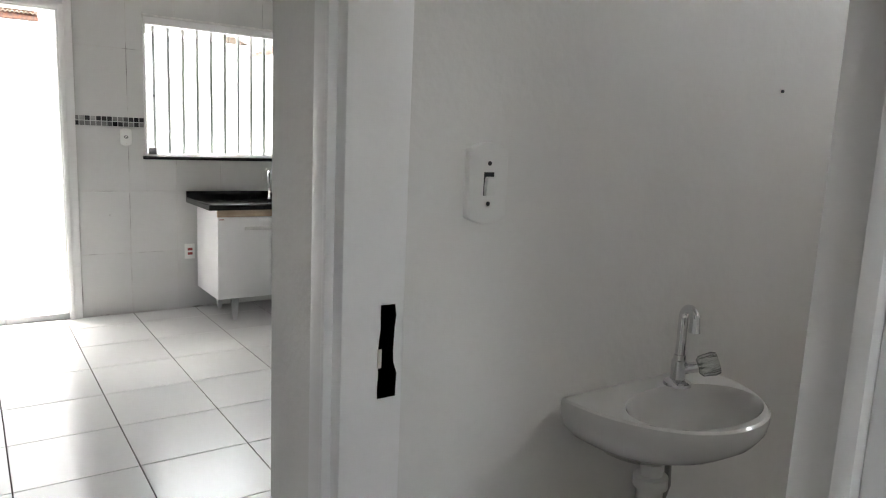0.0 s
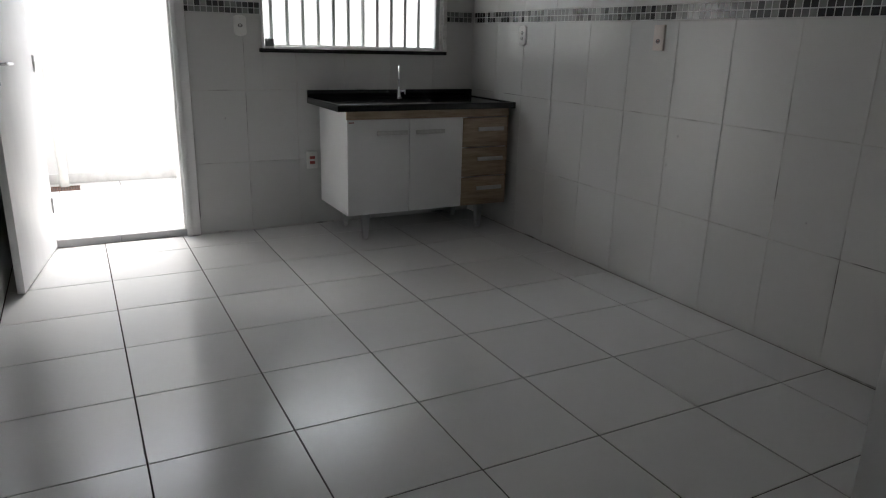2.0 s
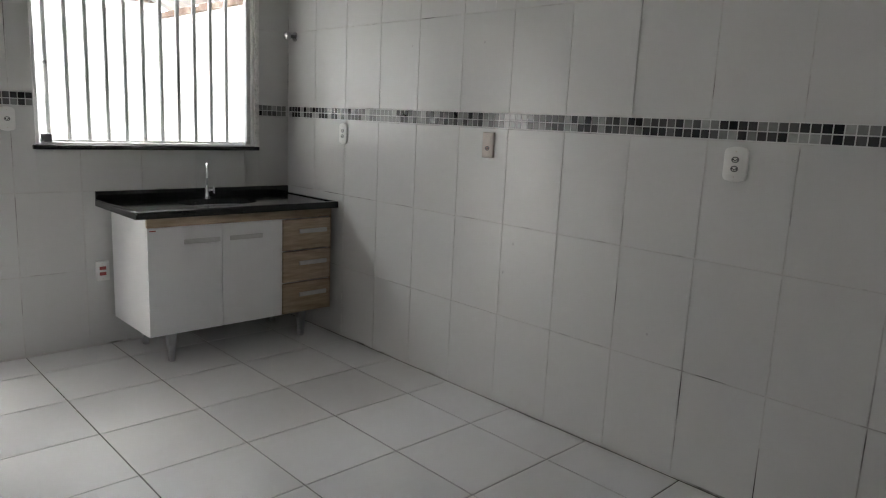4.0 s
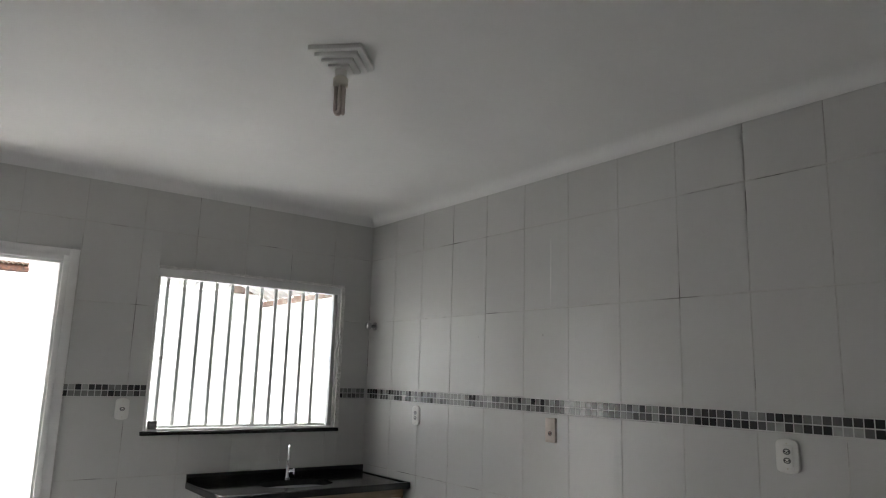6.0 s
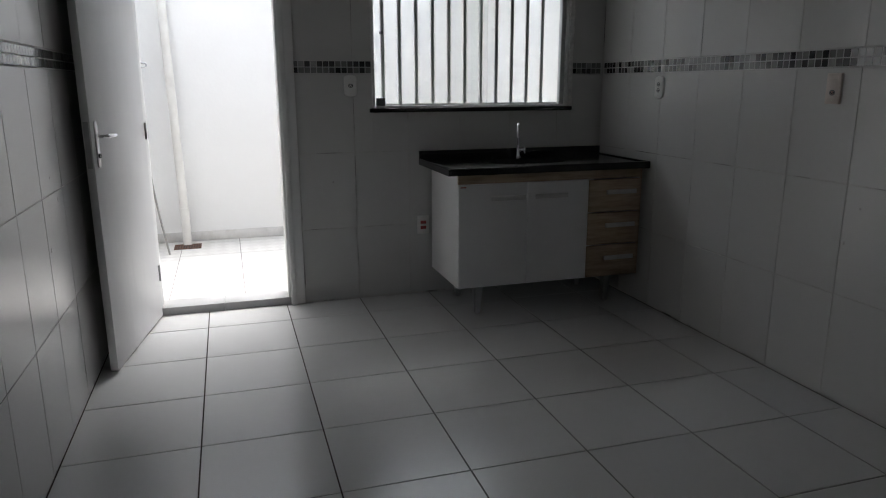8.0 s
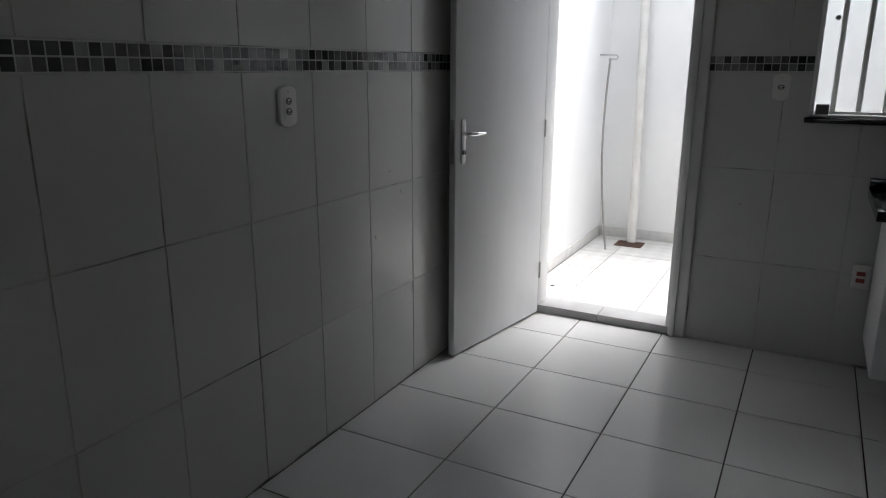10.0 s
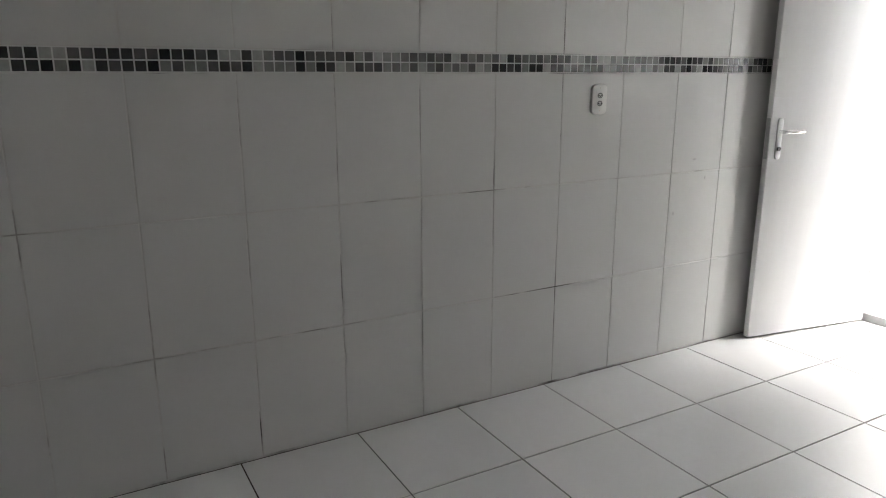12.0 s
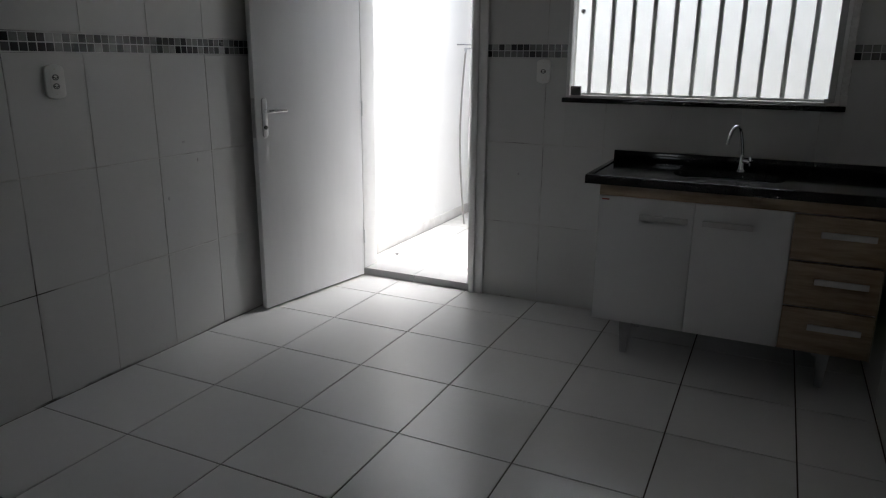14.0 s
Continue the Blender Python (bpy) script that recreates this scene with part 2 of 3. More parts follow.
# back wall with the door and window openings
wall_back = structure(boxes("wall_north", [
    (XL - 0.15, DX0, T, 0.15, -0.05, ZC), (DX1, WX0, T, 0.15, -0.05, ZC), (WX1, XR + 0.15, T, 0.15, -0.05, ZC),
    (DX0, DX1, T, 0.15, DZ, ZC), (WX0, WX1, T, 0.15, -0.05, WZ0 - 0.02), (WX0, WX1, T, 0.15, WZ1, ZC)], M_GROUT), "white tiled kitchen wall with back door and window")
wall_left = structure(box("wall_west", XL - 0.15, XL - T, KY - 0.02, T, 0, ZC, M_GROUT), "long white tiled kitchen wall with mosaic band")
wall_right = structure(box("wall_east", XR + T, XR + 0.15, KY, T, 0, ZC, M_GROUT), "white tiled kitchen wall with mosaic band and sockets")
structure(box("wall_front_north", -3.0, XL - 0.15, KY - 0.02, KY + 0.13, 0, ZC, M_PAINT), "plain white painted front room wall")
structure(box("wall_front_west", -3.15, -3.0, SOUTH, KY + 0.13, 0, ZC, M_PAINT), "plain white painted front room wall")
structure(box("wall_washroom_north", HX, XR, WCY, KY, 0, ZC, M_PAINT), "white painted wall between washroom and kitchen")
structure(boxes("wall_hall", [(HX, HX + 0.082, JN + 0.03, WCY, 0, ZC), (HX, HX + 0.082, -6.1, JS - 0.03, 0, ZC), (HX, HX + 0.082, JS - 0.03, JN + 0.03, 2.13, ZC)], M_PAINT), "white painted hall wall with washroom doorway")
structure(box("wall_washroom_south", HX + 0.082, XR, -6.2, -6.1, 0, ZC, M_PAINT), "plain white painted washroom wall")
structure(boxes("wall_washroom_east", [(XR, XR + 0.15, -6.2, -5.95, 0, ZC), (XR, XR + 0.15, -5.15, KY, 0, ZC), (XR, XR + 0.15, -5.95, -5.15, 0, 1.96), (XR, XR + 0.15, -5.95, -5.15, 2.2, ZC)], M_PAINT), "plain white washroom wall with a small window opening")
structure(box("wall_front_east", XR, XR + 0.15, SOUTH, -6.2, 0, ZC, M_PAINT), "plain white painted front room wall")
structure(boxes("wall_south", [(-3.15, -1.6, SOUTH - 0.15, SOUTH, 0, ZC), (-0.6, XR + 0.15, SOUTH - 0.15, SOUTH, 0, ZC), (-1.6, -0.6, SOUTH - 0.15, SOUTH, 0, 1.45), (-1.6, -0.6, SOUTH - 0.15, SOUTH, 2.2, ZC)], M_PAINT), "plain white front room wall with a window opening")
structure(boxes("ceiling", [(XL - 0.15, XR + 0.15, KY + 0.13, 0.15, ZC, ZC + 0.12), (-3.15, XR + 0.15, SOUTH - 0.15, KY + 0.13, ZC, ZC + 0.12)], M_CEIL), "flat white painted ceiling")
floor = structure(boxes("floor", [(XL - 0.15, XR + 0.15, KY, 0.006, -0.15, -0.003), (-3.15, XR + 0.15, SOUTH - 0.15, KY, -0.15, -0.003)], M_FGROUT), "white polished tile floor with dark joints")


def cornice(name, p0, p1, inward):
    """A plaster cove in the angle of wall and ceiling, between two points, that reaches inward."""
    prof = [(0, 0)] + [(0.004 + 0.074 * (1 - math.cos(radians(a))), 0.065 * math.sin(radians(a))) for a in range(0, 91, 9)] + [(0, 0.065)]
    bm = bmesh.new()
    rings = []
    for p in (p0, p1):
        rings.append([bm.verts.new((p[0] + inward[0] * u, p[1] + inward[1] * u, 2.635 + v)) for u, v in prof])
    k = len(prof)
    for i in range(k):
        bm.faces.new((rings[0][i], rings[0][(i + 1) % k], rings[1][(i + 1) % k], rings[1][i]))
    bm.faces.new(rings[0][::-1])
    bm.faces.new(rings[1])
    return structure(done(name, bm, M_CEIL, None, True), "white plaster ceiling cove")


cornice("trim_north", (XL, 0), (XR, 0), (0, -1))
cornice("trim_east", (XR, KY), (XR, 0), (-1, 0))
cornice("trim_west", (XL, KY), (XL, 0), (1, 0))

# yard outside the back door
structure(box("ground", -60, 60, -60, 60, -0.40, -0.16, M_EARTH), "bare earth around the house")
yard_floor = structure(box("pavement", YX0 - 0.1, YX1 + 0.1, 0.15, YY + 0.1, -0.15, YZ - 0.004, M_YGROUT), "grey veined white tiles of the small back yard")
yard_w = structure(box("wall_yard_west", YX0 - 0.15, YX0, 0.15, YY + 0.15, -0.15, 3.2, M_PLASTER), "whitewashed rendered yard wall")
yard_n = structure(box("wall_yard_north", YX0, YX1 + 0.15, YY, YY + 0.15, -0.15, 2.20, M_PLASTER), "whitewashed rendered wall at the end of the yard")
yard_e = structure(box("wall_yard_east", YX1, YX1 + 0.15, 0.15, YY, -0.15, 2.165, M_PLASTER), "whitewashed rendered yard wall with worn top")
structure(box("baseboard_west", YX0, YX0 + 0.012, 0.16, YY, YZ, YZ + 0.085, M_MARBLE, bevel=0.003), "grey veined tile skirting in the yard")
structure(box("baseboard_north", YX0 + 0.012, YX1, YY - 0.012, YY, YZ, YZ + 0.085, M_MARBLE, bevel=0.003), "grey veined tile skirting in the yard")
structure(boxes("door_sill", [(DX0, 0.489, -0.002, 0.165, YZ - 0.02, 0.046), (0.4915, DX1, -0.002, 0.165, YZ - 0.02, 0.046)], M_STONE, bevel=0.004), "grey stone threshold of the back door")

# ---- back door ----
back_frame = thing("door_frame", "white painted wooden frame of the back door", "door frame")
boxes("jamb", [(DX0 - 0.0, DX0 + 0.018, -0.012, 0.14, 0.046, DZ), (DX1 - 0.018, DX1, -0.012, 0.14, 0.046, DZ), (DX0, DX1, -0.012, 0.14, DZ - 0.018, DZ)], M_JOINERY, back_frame, 0.002)
boxes("casing", [(DX1 - 0.004, DX1 + 0.028, -0.026, -0.001, 0.0, DZ + 0.028), (DX1 + 0.028, DX1 + 0.078, -0.013, -0.001, 0.0, DZ + 0.07),
                 (DX0 - 0.07, DX0 + 0.004, -0.013, -0.001, 0.0, DZ + 0.07), (DX0 + 0.004, DX1 - 0.004, -0.026, -0.001, DZ - 0.004, DZ + 0.028), (DX0 + 0.004, DX1 + 0.028, -0.013, -0.001, DZ + 0.028, DZ + 0.07)], M_JOINERY, back_frame, 0.003)


def door_leaf(w, h, th):
    """A flush leaf; hinge at the origin, the leaf runs along +x, its room face at y = 0."""
    d = thing("door", "open white painted flush wooden door with chrome lever", "door")
    box("leaf", 0, w, 0, th, 0, h, M_LEAF, d, 0.003)
    plate = [(w - 0.055 + 0.017 * math.cos(a), 1.04 + s * 0.085 + 0.017 * math.sin(a)) for s, a0 in ((1, 0), (-1, math.pi)) for a in [a0 + math.pi * i / 8 for i in range(9)]]
    for side in (0, 1):
        mm = Matrix.Identity(4) if side == 0 else Matrix.Translation((0, th, 0)) @ Matrix.Diagonal((1, -1, 1, 1))
        p = prism("handle_plate", plate, 0.006, M_STEEL, d, 0.002, mm)
        tube("lever", [(w - 0.055, 0, 1.075), (w - 0.055, -0.035, 1.075), (w - 0.060, -0.047, 1.075), (w - 0.075, -0.050, 1.075), (w - 0.165, -0.050, 1.073)], [0.009, 0.009, 0.009, 0.009, 0.007], M_CHROME, d, 12, mm)
        tube("cylinder", [(w - 0.055, -0.004, 0.99), (w - 0.055, -0.013, 0.99)], 0.0105, M_BLACK, d, 16, mm)
    box("lock_face", w - 0.001, w + 0.0015, 0.007, th - 0.007, 0.94, 1.14, M_STEEL, d)
    for z in (0.25, 1.05, 1.85):
        tube("hinge", [(-0.004, -0.004, z - 0.045), (-0.004, -0.004, z + 0.045)], 0.006, M_LEAF, d)
    return d


leaf_dir = math.degrees(math.atan2(-0.812, -0.133))
door = door_leaf(0.815, 2.085, 0.035)
door.matrix_basis = pose(0.146, -0.024, 0.012, 0, 0, leaf_dir) @ Matrix.Diagonal((1, -1, 1, 1))

# ---- window ----
window = thing("window", "white framed sliding kitchen window with clear panes", "window")
W0, W1 = WX0, WX1
boxes("frame", [(W0, W1 - 0.030, 0.0, 0.06, WZ1 - 0.052, WZ1), (W1 - 0.047, W1 - 0.030, 0.0, 0.06, WZ0, WZ1 - 0.052), (W0 - 0.004, W0 + 0.014, -0.004, 0.06, WZ0, WZ1 - 0.052), (W0 + 0.014, W1 - 0.047, 0.0, 0.055, WZ0 - 0.002, WZ0 + 0.012)], M_JOINERY, window, 0.002)
rng = random.Random(8)
bm = bmesh.new()
for k in range(26):
    a, b = W0 - 0.008 + (W1 - W0) * k / 26, W0 - 0.008 + (W1 - W0) * (k + 1) / 26
    box_into(bm, a, b, -0.014 - rng.uniform(0, 0.004), 0.0590, WZ1 + 0.001, WZ1 + 0.013 + rng.uniform(0, 0.004))
for k in range(20):
    a, b = WZ0 + (WZ1 - WZ0) * k / 20, WZ0 + (WZ1 - WZ0) * (k + 1) / 20
    box_into(bm, W1 - 0.029, W1 - 0.003 + rng.uniform(0, 0.005), -0.014 - rng.uniform(0, 0.004), 0.0590, a, b)
done("edging", bm, M_CRUST, window)
box("rail", W1 - 0.075, W1 - 0.047, 0.012, 0.05, WZ0 + 0.012, WZ1 - 0.052, M_ALU, window, 0.002)
for nm, a, b, y in (("pane", W0 + 0.012, (W0 + W1) / 2 + 0.03, 0.016), ("pane", (W0 + W1) / 2 - 0.02, W1 - 0.05, 0.036)):
    g = box(nm, a, b, y, y + 0.008, WZ0 + 0.013, WZ1 - 0.054, M_GLASS, window)
    g.visible_shadow = False
tube("knob", [(W0 + 0.062, 0.016, 1.60), (W0 + 0.062, 0.002, 1.60)], [0.012, 0.010], M_ALU, window, 14)
boxes("lock", [(W0 + 0.022, W0 + 0.075, -0.006, 0.014, WZ0 + 0.012, WZ0 + 0.058), (W0 + 0.034, W0 + 0.064, -0.010, -0.004, WZ0 + 0.024, WZ0 + 0.05)], M_GREY, window, 0.003)
box("lock", W1 - 0.09, W1 - 0.055, -0.002, 0.012, WZ0 + 0.012, WZ0 + 0.03, M_ALU, window, 0.002)
structure(box("window_sill", W0 - 0.02, W1 + 0.0, -0.022, 0.149, WZ0 - 0.026, WZ0 - 0.002, M_GRANITE, bevel=0.003), "black granite window sill")
grille = thing("window_grille", "white painted steel window grille of upright bars", "window grille")
box("rail", W0, W1, 0.105, 0.125, WZ0 + 0.002, WZ0 + 0.022, M_JOINERY, grille, 0.002)
box("rail", W0, W1, 0.105, 0.125, WZ1 - 0.03, WZ1 - 0.004, M_JOINERY, grille, 0.002)
for i in range(11):
    x = 1.502 + 0.1047 * i
    box("bar", x - 0.011, x + 0.011, 0.106, 0.124, WZ0 + 0.022, WZ1 - 0.03, M_JOINERY, grille, 0.002)

# ---- sink cabinet ----
CX0, CX1, CF, CZ0, CZ1 = 1.755, 2.892, -0.585, 0.180, 0.822
cab = thing("sink_cabinet", "white and oak sink cabinet on metal legs under black granite top", "cabinet")
boxes("body", [(CX0, CX0 + 0.018, CF + 0.018, -0.06, CZ0, CZ1), (CX1 - 0.018, CX1, CF + 0.018, -0.06, CZ0, CZ1), (CX0 + 0.018, CX1 - 0.018, CF + 0.018, -0.06, CZ0, CZ0 + 0.018),
               (CX0 + 0.018, CX1 - 0.018, -0.066, -0.06, CZ0 + 0.018, CZ1), (2.546, 2.564, CF + 0.018, -0.066, CZ0 + 0.018, CZ1)], M_WHITEMDF, cab, 0.001)
box("rail", CX0, CX1, CF, CF + 0.017, 0.772, CZ1, M_OAK, cab, 0.001)
box("side_trim", CX1 + 0.0005, CX1 + 0.004, CF, -0.06, CZ0, CZ1, M_OAK, cab)


def pull(parent, x0, x1, z):
    boxes("handle", [(x0, x1, CF - 0.028, CF - 0.018, z - 0.013, z + 0.013), (x0 + 0.012, x0 + 0.024, CF - 0.020, CF + 0.001, z - 0.008, z + 0.008), (x1 - 0.024, x1 - 0.012, CF - 0.020, CF + 0.001, z - 0.008, z + 0.008)], M_PULL, parent, 0.003)


for a, b, h0, h1 in ((CX0 + 0.001, 2.166, 1.94, 2.145), (2.169, 2.549, 2.205, 2.405)):
    d = box("door", a, b, CF, CF + 0.017, CZ0 + 0.002, 0.769, M_WHITEMDF, cab, 0.0012)
    pull(d, h0, h1, 0.690)
for i in range(3):
    z0 = CZ0 + 0.002 + i * 0.1965
    d = box("drawer", 2.554, CX1 - 0.001, CF, CF + 0.017, z0, z0 + 0.1885, M_OAK, cab, 0.0025)
    pull(d, 2.655, 2.850, z0 + 0.118)
box("label", CX0 + 0.012, CX0 + 0.045, CF - 0.0006, CF + 0.0005, 0.752, 0.758, M_RED, cab)
for x in (1.90, 2.735):
    for y in (-0.50, -0.13):
        bm = bmesh.new()
        vs = []
        for z, w in ((0.0, 0.014), (CZ0, 0.027)):
            vs.append([bm.verts.new((x + sx * w, y + sy * w, z)) for sx, sy in ((-1, -1), (1, -1), (1, 1), (-1, 1))])
        for k in range(4):
            bm.faces.new((vs[0][k], vs[0][(k + 1) % 4], vs[1][(k + 1) % 4], vs[1][k]))
        bm.faces.new(vs[0][::-1])
        bm.faces.new(vs[1])
        bmesh.ops.bevel(bm, geom=bm.edges[:], offset=0.003, segments=2, affect="EDGES")
        done("leg", bm, M_ALU, cab, True)


def granite_top(x0, x1, y0, y1, z0, z1, cx, cy, a, b):
    """A slab with an oval hole, a raised rim and a splashback."""
    top = thing("granite_sink", "polished black granite sink top with splashback, on a cabinet", "sink")
    bm = bmesh.new()
    n = 64
    def on_rect(t):
        dx, dy = math.cos(t), math.sin(t)
        s = min(((x1 if dx > 0 else x0) - cx) / dx if abs(dx) > 1e-6 else 9, ((y1 if dy > 0 else y0) - cy) / dy if abs(dy) > 1e-6 else 9)
        return cx + dx * s, cy + dy * s
    angles = sorted([2 * math.pi * i / n for i in range(n)] + [math.atan2(y - cy, x - cx) % (2 * math.pi) for x in (x0, x1) for y in (y0, y1)])
    loops = []
    for z in (z1, z0):
        loops.append(([bm.verts.new((*on_rect(t), z)) for t in angles], [bm.verts.new((cx + a * math.copysign(abs(math.cos(t)) ** 0.75, math.cos(t)), cy + b * math.copysign(abs(math.sin(t)) ** 0.75, math.sin(t)), z)) for t in angles]))
    k = len(angles)
    (o1, i1), (o0, i0) = loops
    for j in range(k):
        q = (j + 1) % k
        bm.faces.new((o1[j], o1[q], i1[q], i1[j]))
        bm.faces.new((o0[j], i0[j], i0[q], o0[q]))
        bm.faces.new((o1[j], o0[j], o0[q], o1[q]))
        bm.faces.new((i1[j], i1[q], i0[q], i0[j]))
    done("slab", bm, M_GRANITE, top, False)
    boxes("rim", [(x0, x1, y0, y0 + 0.022, z1 + 0.0005, z1 + 0.006), (x0, x0 + 0.022, y0 + 0.022, y1 - 0.02, z1 + 0.0005, z1 + 0.006), (x1 - 0.022, x1, y0 + 0.022, y1 - 0.02, z1 + 0.0005, z1 + 0.006)], M_GRANITE, top, 0.002)
    box("splashback", x0, x1, y1 - 0.02, y1, z1 + 0.0005, 0.908, M_GRANITE, top, 0.002)
    bm = bmesh.new()
    rings = []
    for dz, s in ((0.0, 1.04), (-0.006, 1.0), (-0.05, 0.97), (-0.11, 0.88), (-0.135, 0.70), (-0.14, 0.2)):
        rings.append([bm.verts.new((cx + a * s * math.copysign(abs(math.cos(t)) ** 0.75, math.cos(t)), cy + b * s * math.copysign(abs(math.sin(t)) ** 0.75, math.sin(t)), z0 - 0.0005 + dz)) for t in [2 * math.pi * j / 48 for j in range(48)]])
    for r, q in zip(rings, rings[1:]):
        for j in range(48):
            bm.faces.new((r[j], r[(j + 1) % 48], q[(j + 1) % 48], q[j]))
    bm.faces.new(rings[-1])
    bowl = done("bowl", bm, M_STEEL, top, True)
    return top


granite_top(1.690, 2.928, -0.615, -0.002, 0.824, 0.858, 2.27, -0.315, 0.235, 0.145)

tap = thing("kitchen_tap", "chrome kitchen tap with curved spout on the granite top", "tap", pose(2.310, -0.098, 0.858, 0, 0, -24))
tube("body", [(0, 0, 0), (0, 0, 0.006), (0, 0, 0.007), (0, 0, 0.035), (0, 0, 0.075)], [0.021, 0.021, 0.015, 0.012, 0.010], M_CHROME, tap, 18)
tube("spout", [(0, 0, 0.07), (0, -0.004, 0.10), (0, -0.024, 0.155), (0, -0.036, 0.182), (0, -0.052, 0.201), (0, -0.074, 0.212), (0, -0.100, 0.210), (0, -0.124, 0.196), (0, -0.142, 0.170), (0, -0.150, 0.148), (0, -0.153, 0.132)], [0.0075] * 10 + [0.009], M_CHROME, tap, 12)
tube("valve", [(0, 0, 0.045), (0.035, 0, 0.045)], [0.011, 0.012], M_CHROME, tap, 12)
boxes("handle", [(0.035, 0.046, -0.024, 0.024, 0.039, 0.051), (0.035, 0.046, -0.006, 0.006, 0.021, 0.069)], M_CHROME, tap, 0.003)


# ---- sockets and switches (built facing -y, back at y = 0) ----
def rounded(w, h, r, bulge=0.0):
    pts = []
    for cx, cz, a0 in ((w / 2 - r, h / 2 - r, 0), (-w / 2 + r, h / 2 - r, 90), (-w / 2 + r, -h / 2 + r, 180), (w / 2 - r, -h / 2 + r, 270)):
        for i in range(5):
            a = radians(a0 + 22.5 * i)
            x, z = cx + r * math.cos(a), cz + r * math.sin(a)
            pts.append((x, z))
        if bulge and a0 in (0, 180):
            s = 1 if a0 == 0 else -1
            for i in range(1, 6):
                u = 1 - 2 * i / 6
                pts.append((s * u * (w / 2 - r), s * (h / 2 + bulge * (1 - u * u))))
    return pts


def socket(label, m, w=0.078, h=0.118, r=0.018, holes=2, body=None, insert=None, slots=False, low=False, group="kitchen sockets"):
    s = thing("wall_socket", label, "socket", m, group)
    prism("plate", rounded(w, h, r, 0.004 if r > 0.01 else 0), 0.011, body or M_PLASTIC, s, 0.004)
    prism("inset", rounded(w * 0.52, h * 0.66, 0.004), 0.0122, body or M_PLASTIC, s, 0.0008)
    for i in range(holes):
        z = (-0.016 if low else 0.0) if holes == 1 else (0.0165 if i == 0 else -0.0165)
        if slots:
            box("outlet", -0.018, 0.018, -0.0136, -0.011, z - 0.010, z + 0.010, insert, s, 0.0008)
            continue
        # grey ring behind each outlet: the recess's shade painted as a dark outline
        for part, k, d, m0 in (("recess_shade", 1.0, 0.0129, M_GREY), ("outlet", 0.62, 0.0135, insert or M_PLASTIC)):
            out = [(k * 0.0165 * math.cos(radians(a)) * (1 if abs(math.cos(radians(a))) < 0.8 else 0.9), z + k * 0.0115 * math.sin(radians(a))) for a in range(0, 360, 30)]
            prism(part, out, d, m0, s, 0.0006)
        for dx in (-0.007, 0, 0.007):
            tube("hole", [(dx, -0.0125, z - (0.003 if dx == 0 else 0)), (dx, -0.0142, z - (0.003 if dx == 0 else 0))], 0.0030, M_BLACK, s, 8)
    for z in (h / 2 - 0.014, -h / 2 + 0.014):
        tube("screw", [(0, -0.010, z), (0, -0.0118, z)], 0.003, M_CREAM, s, 8)
    return s


EAST = lambda y, z: pose(XR, y, z, 0, 0, -90)
WEST = lambda y, z: pose(XL, y, z, 0, 0, 90)
socket("white plastic twin socket on the tiled wall", EAST(-0.650, 1.285))
socket("flat white plastic socket with reddish outlet on tiles", EAST(-1.860, 1.283), 0.072, 0.122, 0.004, 1, M_BLUSH, M_ROSE, False, True)
socket("white plastic twin socket on the tiled wall", EAST(-3.087, 1.282), 0.088, 0.120)
socket("white plastic twin socket on the tiled wall", WEST(-1.868, 1.258), 0.082, 0.122)
socket("white plastic single socket beside the window", pose(1.281, 0, 1.298), 0.076, 0.118, 0.018, 1)
socket("white plastic twin socket with dark red outlets", pose(1.713, 0, 0.445), 0.075, 0.116, 0.004, 2, None, M_RED, True)

valve = thing("stop_valve", "chrome stop valve high on the tiled wall", "valve", EAST(-0.085, 1.885))
tube("flange", [(0, 0, 0), (0, -0.006, 0), (0, -0.012, 0)], [0.030, 0.028, 0.014], M_CHROME, valve, 20)
tube("stem", [(0, -0.01, 0), (0, -0.045, 0)], 0.012, M_GREY, valve, 12)
tube("knob", [(0, -0.043, 0), (0, -0.048, 0), (0, -0.074, 0), (0, -0.080, 0)], [0.018, 0.029, 0.026, 0.013], M_CHROME, valve, 8)

# ---- ceiling lamp ----
LX, LY = 1.386, -2.285
lamp = thing("ceiling_lamp", "stepped white plaster ceiling rose with bare unlit tube bulb", "ceiling lamp", pose(LX, LY, ZC, 0, 0, 45))
boxes("rose", [(-0.100, 0.100, -0.100, 0.100, -0.018, 0), (-0.080, 0.080, -0.080, 0.080, -0.034, -0.018), (-0.060, 0.060, -0.060, 0.060, -0.048, -0.034), (-0.040, 0.040, -0.040, 0.040, -0.058, -0.048)], M_CEIL, lamp, 0.003)
tube("socket", [(0, 0, -0.05), (0, 0, -0.075), (0, 0, -0.085)], [0.024, 0.022, 0.020], M_PLASTIC, lamp, 18)
tube("ballast", [(0, 0, -0.083), (0, 0, -0.09), (0, 0, -0.118), (0, 0, -0.124)], [0.021, 0.028, 0.028, 0.022], M_CREAM, lamp, 18)
